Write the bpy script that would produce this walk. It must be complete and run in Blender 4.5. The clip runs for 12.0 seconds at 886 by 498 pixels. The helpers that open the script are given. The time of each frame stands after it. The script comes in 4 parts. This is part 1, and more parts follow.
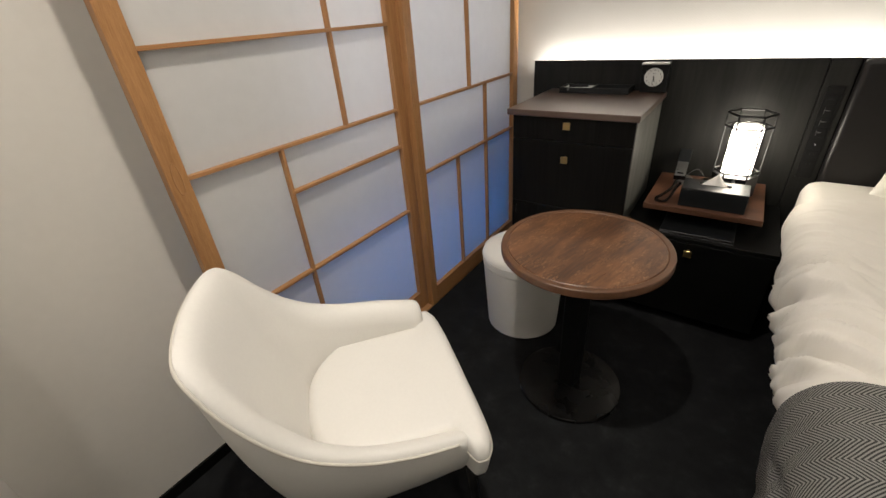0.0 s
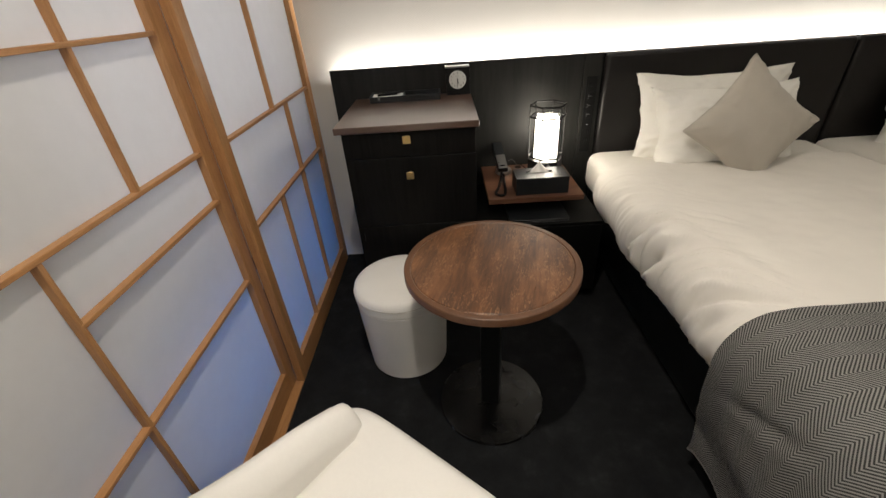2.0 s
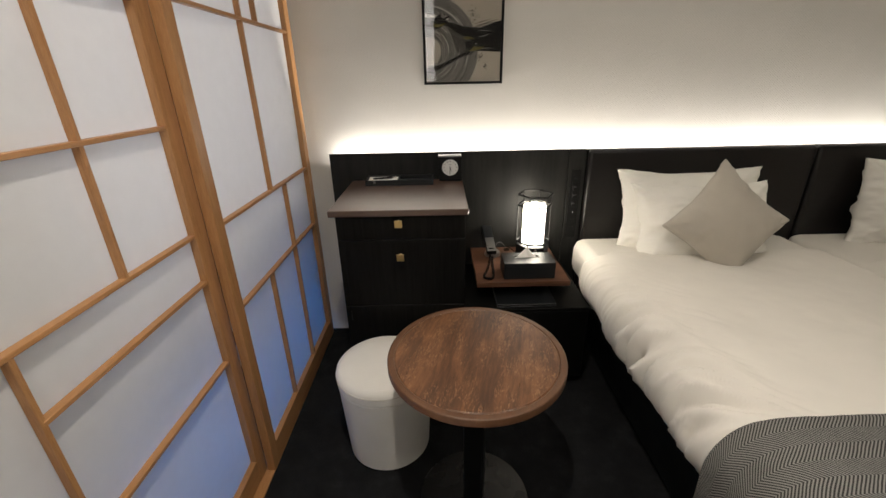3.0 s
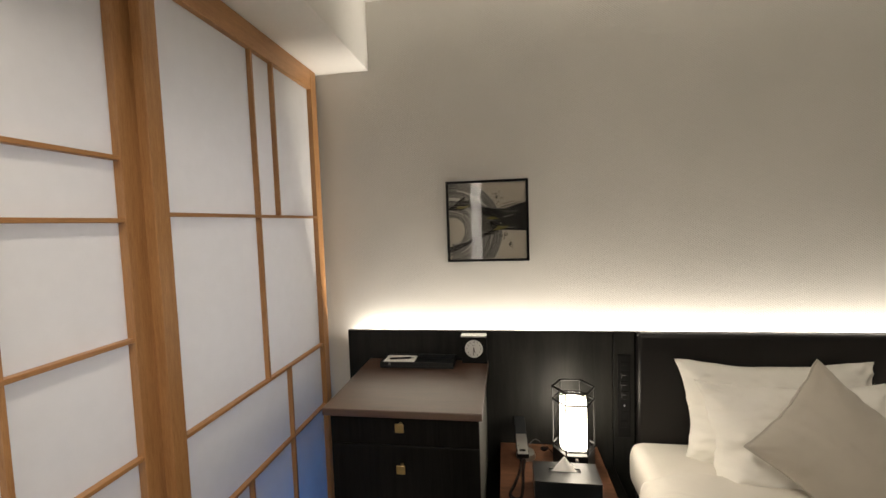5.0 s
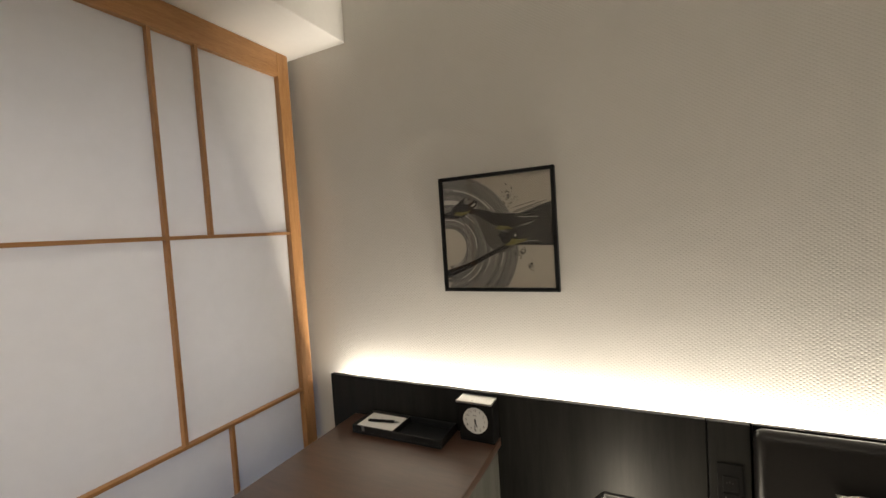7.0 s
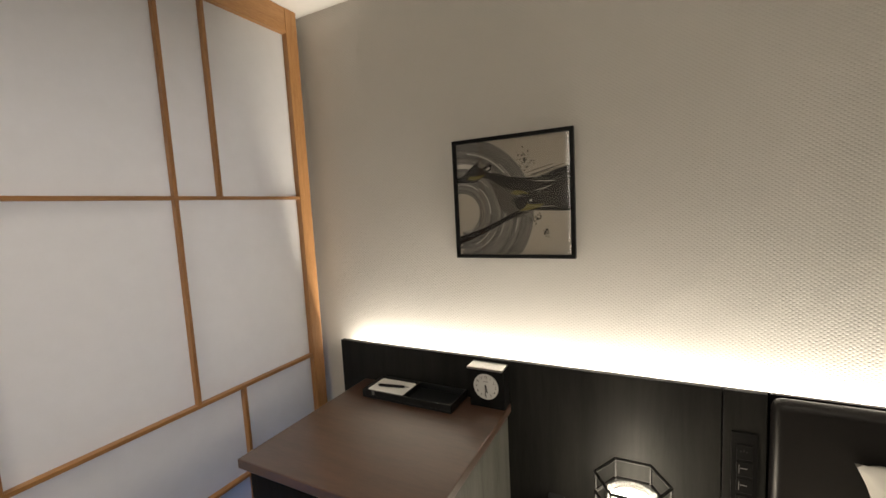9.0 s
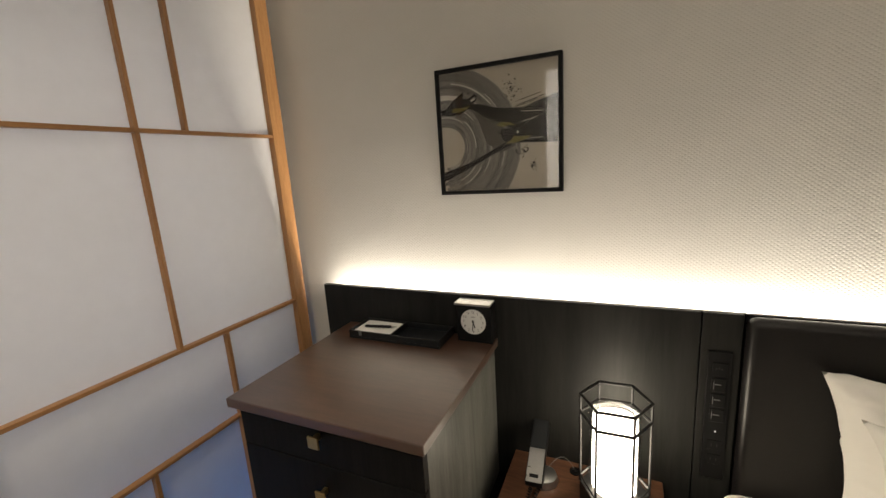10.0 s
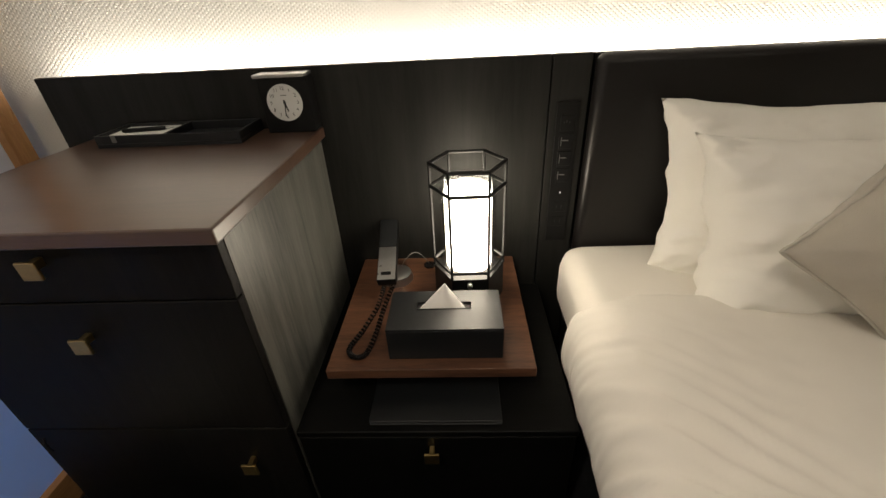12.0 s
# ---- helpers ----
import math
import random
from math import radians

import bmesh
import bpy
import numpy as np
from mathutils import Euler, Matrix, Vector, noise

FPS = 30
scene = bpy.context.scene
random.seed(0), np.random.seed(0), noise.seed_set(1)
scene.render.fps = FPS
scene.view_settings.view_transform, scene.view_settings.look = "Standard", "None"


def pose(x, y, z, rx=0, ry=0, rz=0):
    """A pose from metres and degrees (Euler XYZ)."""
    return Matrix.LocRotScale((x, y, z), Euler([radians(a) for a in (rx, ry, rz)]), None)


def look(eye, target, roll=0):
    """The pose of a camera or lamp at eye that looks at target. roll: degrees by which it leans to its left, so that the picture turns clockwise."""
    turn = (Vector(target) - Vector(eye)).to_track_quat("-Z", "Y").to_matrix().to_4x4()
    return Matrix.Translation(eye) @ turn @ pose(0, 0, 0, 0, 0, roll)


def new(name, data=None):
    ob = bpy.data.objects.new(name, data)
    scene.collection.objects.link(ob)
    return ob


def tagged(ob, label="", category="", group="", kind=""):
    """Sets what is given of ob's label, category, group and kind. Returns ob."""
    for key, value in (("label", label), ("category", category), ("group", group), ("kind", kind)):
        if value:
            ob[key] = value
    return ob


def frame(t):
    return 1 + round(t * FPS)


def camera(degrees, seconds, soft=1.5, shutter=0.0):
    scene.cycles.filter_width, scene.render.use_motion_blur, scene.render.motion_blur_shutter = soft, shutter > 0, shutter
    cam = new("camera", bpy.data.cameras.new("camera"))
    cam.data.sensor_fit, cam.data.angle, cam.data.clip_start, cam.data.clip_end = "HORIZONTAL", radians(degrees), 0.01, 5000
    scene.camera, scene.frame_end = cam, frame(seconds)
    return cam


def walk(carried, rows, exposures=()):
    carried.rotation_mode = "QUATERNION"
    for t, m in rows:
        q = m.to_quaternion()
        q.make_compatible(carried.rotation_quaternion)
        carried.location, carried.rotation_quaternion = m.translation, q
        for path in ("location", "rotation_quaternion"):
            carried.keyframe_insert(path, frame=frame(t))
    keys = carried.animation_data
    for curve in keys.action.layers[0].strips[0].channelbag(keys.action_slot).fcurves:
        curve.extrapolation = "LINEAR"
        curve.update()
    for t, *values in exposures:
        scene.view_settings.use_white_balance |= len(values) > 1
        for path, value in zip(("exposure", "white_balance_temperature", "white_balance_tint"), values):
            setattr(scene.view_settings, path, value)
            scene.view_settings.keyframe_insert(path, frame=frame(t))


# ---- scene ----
cam = camera(94.7, 12.0)
PATH = [
    (0, (0.054, 0.037, 1.268), (-0.991, 1.422, 0.272), -4.8),
    (0.5, (-0.116, 0.057, 1.274), (-0.884, 1.573, 0.221), -6.9),
    (1, (-0.245, 0.149, 1.26), (-0.755, 1.748, 0.172), -8.0),
    (1.5, (-0.32, 0.184, 1.28), (-0.568, 1.848, 0.197), -7.0),
    (2, (-0.361, 0.18, 1.282), (-0.414, 1.881, 0.232), -4.2),
    (2.5, (-0.363, 0.185, 1.284), (-0.35, 1.939, 0.323), -1.9),
    (3, (-0.345, 0.198, 1.351), (-0.343, 2.044, 0.582), -1.2),
    (3.5, (-0.311, 0.191, 1.423), (-0.34, 2.108, 0.855), -1.0),
    (3.7, (-0.303, 0.188, 1.434), (-0.342, 2.129, 0.953), -1.0),
    (5.3, (-0.132, 0.544, 1.514), (-0.515, 2.504, 1.415), -2.4),
    (5.5, (-0.116, 0.63, 1.517), (-0.558, 2.579, 1.429), -2.8),
    (6, (-0.009, 0.844, 1.52), (-0.638, 2.74, 1.437), -3.2),
    (6.5, (0.107, 1.021, 1.523), (-0.679, 2.858, 1.441), -3.6),
    (7, (0.162, 1.072, 1.52), (-0.719, 2.865, 1.432), -3.7),
    (9, (0.135, 1.086, 1.484), (-0.78, 2.854, 1.286), -3.0),
    (9.5, (0.123, 1.081, 1.463), (-0.746, 2.86, 1.178), -3.0),
    (10, (0.099, 1.087, 1.418), (-0.707, 2.872, 1.015), -3.7),
    (10.5, (0.069, 1.101, 1.361), (-0.627, 2.889, 0.795), -4.6),
    (11, (0.072, 1.133, 1.29), (-0.457, 2.912, 0.546), -5.2),
    (11.5, (0.087, 1.176, 1.198), (-0.232, 2.928, 0.288), -4.9),
    (12, (0.078, 1.238, 1.124), (-0.018, 2.953, 0.1), -3.1),
]
BACKLIGHT_W, WINDOW_LOW_W, COVE_W, DOWN_W, LAMP_GLOW_S, COLUMN_S = 7.0, 4.3, 40.0, 10.5, 18.0, 4.5
# seconds, stops, kelvin, tint
EXPOSURES = [(0.0, 0.26, 6350, 10), (2.5, 0.25, 6350, 10), (3.7, 0.21, 6500, 10), (6.0, 0.05, 6850, 10), (10.0, -0.02, 6900, 10), (11.0, -0.05, 6850, 10), (12.0, -0.12, 6850, 10)]
walk(cam, [(t, look(eye, target, roll)) for t, eye, target, roll in PATH], EXPOSURES)

# ---- world and lights ----
world = bpy.data.worlds.new("evening_sky")
scene.world = world
world.use_nodes = True
sky = world.node_tree.nodes.new("ShaderNodeTexSky")
sky.sky_type, sky.sun_disc, sky.sun_elevation, sky.sun_rotation = "NISHITA", False, radians(1.0), radians(90)
world.node_tree.links.new(sky.outputs[0], world.node_tree.nodes["Background"].inputs[0])
world.node_tree.nodes["Background"].inputs[1].default_value = 0.08


def area_lamp(name, m, sx, sy, watts, colour, shape="RECTANGLE", spread=180):
    data = bpy.data.lights.new(name, "AREA")
    data.shape, data.size, data.size_y, data.energy, data.color, data.spread = shape, sx, sy, watts, colour, radians(spread)
    ob = new(name, data)
    ob.matrix_world = m
    return ob


WARM = (1.0, 0.91, 0.79)
# upper lamp behind the paper screens, added to brighten the paper
area_lamp("paper_backlight", pose(-1.385, 1.56, 1.40, 0, -90, 0), 1.05, 1.32, BACKLIGHT_W, (0.87, 0.885, 1.0), "RECTANGLE", 115)
# blue dusk light in the low window opening behind the paper screens
area_lamp("window_light_low", pose(-1.38, 1.47, 0.32, 0, -90, 0), 0.48, 1.44, WINDOW_LOW_W, (0.0, 0.26, 1.0), "RECTANGLE", 160)
# concealed strip in the slot behind the headboard
area_lamp("cove_strip_light", pose(0.838, 2.2395, 0.955, 180, 0, 0), 3.365, 0.016, COVE_W, (1.0, 0.935, 0.84))
# first a recessed ceiling downlight; the other three are unseen, added as fill
DOWN = [(-0.42, 0.57, 0.84, 120), (0.40, 1.02, 0.22, 165), (0.95, -0.35, 0.62, 165), (1.9, -0.75, 0.35, 165)]
for dx, dy, k, beam in DOWN:
    area_lamp("down_and_fill_lamp", pose(dx, dy, 2.492), 0.055, 0.055, DOWN_W * k, WARM, "DISK", beam)


# ---- materials ----
def material(name):
    m = bpy.data.materials.new(name)
    m.use_nodes = True
    nt = m.node_tree
    return m, nt, nt.nodes["Principled BSDF"]


def node(nt, kind, **values):
    n = nt.nodes.new(kind)
    for k, v in values.items():
        if k in n.inputs:
            n.inputs[k].default_value = v
    return n


def coords(nt, scale=(1, 1, 1), which="Object"):
    tc = nt.nodes.new("ShaderNodeTexCoord")
    mp = nt.nodes.new("ShaderNodeMapping")
    mp.inputs["Scale"].default_value = scale
    nt.links.new(tc.outputs[which], mp.inputs["Vector"])
    return mp.outputs["Vector"]


def noise_tex(nt, vec, scale, detail=4.0, rough=0.55, distort=0.0):
    n = node(nt, "ShaderNodeTexNoise", Scale=scale, Detail=detail, Roughness=rough, Distortion=distort)
    nt.links.new(vec, n.inputs["Vector"])
    return n.outputs["Fac"]


def ramp(nt, fac, stops):
    r = nt.nodes.new("ShaderNodeValToRGB")
    while len(r.color_ramp.elements) < len(stops):
        r.color_ramp.elements.new(0.5)
    for e, (p, c) in zip(r.color_ramp.elements, stops):
        e.position, e.color = p, (*c, 1)
    nt.links.new(fac, r.inputs[0])
    return r.outputs[0]


def math_node(nt, op, a, b=None):
    n = nt.nodes.new("ShaderNodeMath")
    n.operation = op
    for i, v in enumerate((a, b)):
        if v is None:
            continue
        if isinstance(v, (int, float)):
            n.inputs[i].default_value = v
        else:
            nt.links.new(v, n.inputs[i])
    return n.outputs[0]


def bump(nt, bsdf, height, strength, dist=0.002):
    b = node(nt, "ShaderNodeBump", Strength=strength, Distance=dist)
    nt.links.new(height, b.inputs["Height"])
    nt.links.new(b.outputs[0], bsdf.inputs["Normal"])


def simple(name, colour, rough=0.5, metal=0.0, vary=0.12, grain=60, bumps=0.15, coarse=4.0, spec=0.5):
    """A surface with fine grain and broad uneven patches."""
    m, nt, b = material(name)
    v = coords(nt)
    f = math_node(nt, "ADD", math_node(nt, "MULTIPLY", noise_tex(nt, v, grain, 3), 0.4), math_node(nt, "MULTIPLY", noise_tex(nt, v, coarse, 4), 0.6))
    lo, hi = [tuple(max(0, c * (1 + s * vary)) for c in colour) for s in (-1, 1)]
    nt.links.new(ramp(nt, f, [(0.3, lo), (0.7, hi)]), b.inputs["Base Color"])
    b.inputs["Roughness"].default_value, b.inputs["Metallic"].default_value = rough, metal
    b.inputs["Specular IOR Level"].default_value = spec
    rr = ramp(nt, noise_tex(nt, v, coarse * 2, 3), [(0.3, (rough * 0.88,) * 3), (0.7, (min(1, rough * 1.1),) * 3)])
    nt.links.new(rr, b.inputs["Roughness"])
    if bumps:
        bump(nt, b, noise_tex(nt, v, grain * 4, 2), bumps, 0.001)
    return m


def wood(name, dark, light, stretch, rough=0.4, bands=9.0, coarse_mix=0.5, bumps=0.12, spec=0.5, coat=0.0):
    """Long-grained wood; stretch squeezes the grain across each axis, per object."""
    m, nt, b = material(name)
    v = coords(nt, stretch)
    info = nt.nodes.new("ShaderNodeObjectInfo")
    off = nt.nodes.new("ShaderNodeVectorMath")
    off.operation = "ADD"
    comb = nt.nodes.new("ShaderNodeCombineXYZ")
    nt.links.new(math_node(nt, "MULTIPLY", info.outputs["Random"], 37.0), comb.inputs[0])
    nt.links.new(math_node(nt, "MULTIPLY", info.outputs["Random"], 11.0), comb.inputs[1])
    nt.links.new(v, off.inputs[0])
    nt.links.new(comb.outputs[0], off.inputs[1])
    v = off.outputs[0]
    fine, broad = noise_tex(nt, v, bands * 8, 5, 0.65, 0.3), noise_tex(nt, v, bands, 4, 0.6, 0.8)
    f = math_node(nt, "ADD", math_node(nt, "MULTIPLY", fine, 1 - coarse_mix), math_node(nt, "MULTIPLY", broad, coarse_mix))
    mid = tuple((p + q) / 2 for p, q in zip(dark, light))
    nt.links.new(ramp(nt, f, [(0.34, dark), (0.5, mid), (0.68, light)]), b.inputs["Base Color"])
    b.inputs["Roughness"].default_value = rough
    b.inputs["Specular IOR Level"].default_value = spec
    b.inputs["Coat Weight"].default_value, b.inputs["Coat Roughness"].default_value = coat, 0.36
    bump(nt, b, fine, bumps, 0.001)
    return m


def paper_screen():
    m, nt, b = material("screen_paper")
    v = coords(nt)
    col = ramp(nt, noise_tex(nt, v, 24, 5, 0.6), [(0.3, (0.775, 0.765, 0.75)), (0.7, (0.80, 0.79, 0.775))])
    d, tr, mix = nt.nodes.new("ShaderNodeBsdfDiffuse"), nt.nodes.new("ShaderNodeBsdfTranslucent"), node(nt, "ShaderNodeMixShader", Fac=0.42)
    nt.links.new(col, d.inputs[0])
    nt.links.new(col, tr.inputs[0])
    nt.links.new(d.outputs[0], mix.inputs[1])
    nt.links.new(tr.outputs[0], mix.inputs[2])
    nt.links.new(mix.outputs[0], nt.nodes["Material Output"].inputs[0])
    return m


def wallpaper():
    """Off-white vinyl paper, embossed with small staggered dimples."""
    m, nt, b = material("wallpaper")
    v = coords(nt)
    sep = nt.nodes.new("ShaderNodeSeparateXYZ")
    warp = node(nt, "ShaderNodeTexNoise", Scale=28.0, Detail=2.0)
    nt.links.new(v, warp.inputs["Vector"])
    vm = nt.nodes.new("ShaderNodeVectorMath")
    vm.operation = "MULTIPLY_ADD"
    nt.links.new(warp.outputs["Color"], vm.inputs[0])
    vm.inputs[1].default_value = (0.004, 0.004, 0.004)
    nt.links.new(v, vm.inputs[2])
    nt.links.new(vm.outputs[0], sep.inputs[0])
    dots = math_node(nt, "MULTIPLY", math_node(nt, "COSINE", math_node(nt, "MULTIPLY", sep.outputs[0], 2 * math.pi / 0.0124)),
                     math_node(nt, "COSINE", math_node(nt, "MULTIPLY", sep.outputs[2], 2 * math.pi / 0.0092)))
    h = math_node(nt, "MULTIPLY", math_node(nt, "MAXIMUM", dots, 0.1), -2.0)
    h = math_node(nt, "ADD", h, math_node(nt, "MULTIPLY", noise_tex(nt, v, 300, 2), 0.5))
    nt.links.new(ramp(nt, noise_tex(nt, v, 3, 4), [(0.3, (0.61, 0.59, 0.545)), (0.7, (0.645, 0.62, 0.575))]), b.inputs["Base Color"])
    b.inputs["Roughness"].default_value = 0.75
    bump(nt, b, h, 0.30, 0.0010)
    return m


def carpet():
    m, nt, b = material("carpet_pile")
    v = coords(nt)
    f = math_node(nt, "ADD", math_node(nt, "MULTIPLY", noise_tex(nt, v, 9, 5, 0.7), 0.7), math_node(nt, "MULTIPLY", noise_tex(nt, v, 500, 2), 0.3))
    nt.links.new(ramp(nt, f, [(0.36, (0.0085, 0.0089, 0.0095)), (0.55, (0.0145, 0.015, 0.0158)), (0.70, (0.0295, 0.0303, 0.0318))]), b.inputs["Base Color"])
    b.inputs["Roughness"].default_value = 0.95
    b.inputs["Specular IOR Level"].default_value = 0.1
    bump(nt, b, noise_tex(nt, v, 420, 3), 0.6, 0.004)
    return m


def fabric(name, colour, thread=0.0011, rough=0.85, vary=0.06, bumps=0.25, sheen=0.2):
    m, nt, b = material(name)
    v = coords(nt)
    sep = nt.nodes.new("ShaderNodeSeparateXYZ")
    nt.links.new(v, sep.inputs[0])
    k = 2 * math.pi / thread
    w = [math_node(nt, "SINE", math_node(nt, "MULTIPLY", o, k)) for o in sep.outputs]
    h = math_node(nt, "ADD", math_node(nt, "ADD", w[0], w[1]), w[2])
    lo, hi = [tuple(c * (1 + s * vary) for c in colour) for s in (-1, 1)]
    nt.links.new(ramp(nt, noise_tex(nt, v, 7, 4), [(0.3, lo), (0.7, hi)]), b.inputs["Base Color"])
    b.inputs["Roughness"].default_value, b.inputs["Sheen Weight"].default_value = rough, sheen
    b.inputs["Specular IOR Level"].default_value = 0.25
    bump(nt, b, h, bumps, 0.0005)
    return m


def twill():
    """Grey herringbone: bands of slanting ribs that change direction; runs on the cloth's own metres."""
    m, nt, b = material("herringbone_wool")
    uv = nt.nodes.new("ShaderNodeUVMap")
    sep = nt.nodes.new("ShaderNodeSeparateXYZ")
    nt.links.new(uv.outputs[0], sep.inputs[0])
    u, v = sep.outputs[0], sep.outputs[1]
    tri = math_node(nt, "PINGPONG", math_node(nt, "DIVIDE", math_node(nt, "ADD", v, 0.0002), 0.0372), 1.0)
    wob = math_node(nt, "MULTIPLY", noise_tex(nt, uv.outputs[0], 45, 3), 0.0006)
    run = math_node(nt, "ADD", math_node(nt, "ADD", u, wob), math_node(nt, "MULTIPLY", tri, 0.040))
    s = math_node(nt, "SINE", math_node(nt, "MULTIPLY", run, 2 * math.pi / 0.0078))
    worn = math_node(nt, "MULTIPLY", math_node(nt, "SUBTRACT", noise_tex(nt, uv.outputs[0], 9, 4), 0.5), 0.3)
    yarn = math_node(nt, "MULTIPLY", math_node(nt, "SUBTRACT", noise_tex(nt, uv.outputs[0], 900, 2), 0.5), 0.5)
    tone = ramp(nt, math_node(nt, "ADD", math_node(nt, "ADD", math_node(nt, "MULTIPLY", s, 0.5), 0.5), math_node(nt, "ADD", worn, yarn)), [(0.2, (0.040, 0.040, 0.038)), (0.8, (0.262, 0.256, 0.242))])
    nt.links.new(tone, b.inputs["Base Color"])
    b.inputs["Roughness"].default_value = 0.95
    b.inputs["Specular IOR Level"].default_value = 0.15
    bump(nt, b, s, 0.25, 0.0010)
    return m


def glow(name, colour, strength):
    m, nt, b = material(name)
    b.inputs["Base Color"].default_value = (*colour, 1)
    b.inputs["Emission Color"].default_value, b.inputs["Emission Strength"].default_value = (*colour, 1), strength
    return m


def clear_glass(name):
    m, nt, b = material(name)
    gl, tr, mix, fr = node(nt, "ShaderNodeBsdfGlossy", Roughness=0.03), nt.nodes.new("ShaderNodeBsdfTransparent"), nt.nodes.new("ShaderNodeMixShader"), node(nt, "ShaderNodeLayerWeight", Blend=0.5)
    fac = math_node(nt, "ADD", math_node(nt, "MULTIPLY", math_node(nt, "POWER", fr.outputs["Facing"], 4.0), 0.5), 0.03)
    nt.links.new(fac, mix.inputs[0])
    nt.links.new(tr.outputs[0], mix.inputs[1])
    nt.links.new(gl.outputs[0], mix.inputs[2])
    nt.links.new(mix.outputs[0], nt.nodes["Material Output"].inputs[0])
    return m


def flecked_walnut():
    """Brown table wood: broad warm and greyish patches with short pale wavy flecks along the grain."""
    m, nt, b = material("walnut_table")
    broad = noise_tex(nt, coords(nt, (5.0, 1.0, 5.0)), 3.4, 3, 0.5, 0.4)
    fine = noise_tex(nt, coords(nt, (8.0, 1.0, 8.0)), 13.0, 6, 0.7, 0.4)
    f = math_node(nt, "ADD", math_node(nt, "MULTIPLY", broad, 0.55), math_node(nt, "MULTIPLY", fine, 0.45))
    base = ramp(nt, f, [(0.38, (0.060, 0.029, 0.017)), (0.49, (0.112, 0.051, 0.025)), (0.60, (0.190, 0.086, 0.039))])
    pores = noise_tex(nt, coords(nt, (2.6, 0.75, 2.6)), 58.0, 3, 0.6, 1.6)
    where = noise_tex(nt, coords(nt, (2.4, 1.0, 2.4)), 7.0, 3, 0.5, 0.3)
    k = math_node(nt, "MULTIPLY", ramp(nt, pores, [(0.54, (0, 0, 0)), (0.63, (1, 1, 1))]), ramp(nt, where, [(0.42, (0, 0, 0)), (0.56, (0.85, 0.85, 0.85))]))
    mix = nt.nodes.new("ShaderNodeMix")
    mix.data_type = "RGBA"
    nt.links.new(k, mix.inputs["Factor"])
    nt.links.new(base, mix.inputs["A"])
    mix.inputs["B"].default_value = (0.30, 0.160, 0.082, 1)
    nt.links.new(mix.outputs["Result"], b.inputs["Base Color"])
    nt.links.new(ramp(nt, fine, [(0.3, (0.27, 0.27, 0.27)), (0.7, (0.36, 0.36, 0.36))]), b.inputs["Roughness"])
    bump(nt, b, math_node(nt, "ADD", fine, k), 0.06, 0.001)
    return m


CEDAR_V = wood("cedar_upright_grain", (0.285, 0.132, 0.046), (0.47, 0.245, 0.098), (14, 14, 1), 0.42, 5, 0.45, 0.08)
CEDAR_H = wood("cedar_level_grain", (0.285, 0.132, 0.046), (0.47, 0.245, 0.098), (14, 1, 14), 0.42, 5, 0.45, 0.08)
WALNUT_X = wood("walnut_top", (0.042, 0.021, 0.0125), (0.094, 0.048, 0.030), (1, 9, 9), 0.31, 5, 0.55, 0.03, 0.7, 0.8)
WALNUT_T = flecked_walnut()
WALNUT_RIM = wood("walnut_rim", (0.090, 0.042, 0.021), (0.140, 0.066, 0.032), (4, 1, 4), 0.42, 6, 0.6, 0.05)
WALNUT_S = wood("walnut_bedside", (0.042, 0.018, 0.010), (0.145, 0.066, 0.036), (1, 9, 9), 0.34, 5, 0.55, 0.06)
EBONY = wood("ebonised_oak", (0.0018, 0.0017, 0.0016), (0.0095, 0.0088, 0.0080), (16, 16, 0.8), 0.46, 4, 0.6, 0.3, 0.13)
# lighter oak copy: grey-green streaks carry the lamp's sheen on the wall panel
EBONY_PANEL_SHEEN = wood("ebonised_panel_sheen", (0.0035, 0.0035, 0.0032), (0.0155, 0.0155, 0.0138), (6, 6, 0.5), 0.54, 4, 0.7, 0.12, 0.27)
# paler oak copy: the lantern's light on the cabinet side is in its colour
EBONY_SIDE_LIT = wood("ebonised_oak_side_lit", (0.020, 0.020, 0.019), (0.145, 0.145, 0.130), (9, 9, 0.6), 0.40, 3, 0.6, 0.3, 0.8)
EBONY_H = wood("ebonised_oak_level", (0.0014, 0.0014, 0.0014), (0.0058, 0.0058, 0.0052), (1, 16, 16), 0.46, 5, 0.4, 0.25, 0.14)
PAPER = paper_screen()
WALLPAPER = wallpaper()
PLASTER = simple("painted_plaster", (0.66, 0.63, 0.575), 0.7, 0, 0.03, 40, 0.12, 2.0)
WHITE_PAINT = simple("white_paint", (0.78, 0.76, 0.72), 0.6, 0, 0.03, 40, 0.08, 2.0)
CARPET = carpet()
BLACK_METAL = simple("black_powder_coat", (0.006, 0.006, 0.006), 0.36, 0.0, 0.2, 120, 0.1, 6, 0.28)
BLACK_PLASTIC = simple("black_plastic", (0.004, 0.004, 0.0043), 0.46, 0, 0.2, 80, 0.05, 6, 0.2)
PLATE_STEEL = simple("black_lacquered_steel", (0.0045, 0.0043, 0.0042), 0.27, 0.0, 0.25, 120, 0.06, 5, 0.45)
BRASS = simple("brushed_brass", (0.62, 0.46, 0.20), 0.32, 1.0, 0.15, 150, 0.15, 10)
SILVER = simple("satin_silver", (0.45, 0.45, 0.44), 0.30, 1.0, 0.08, 150, 0.1, 10)
CREAM = simple("cream_leather", (0.74, 0.72, 0.675), 0.46, 0, 0.03, 130, 0.10, 5, 0.35)
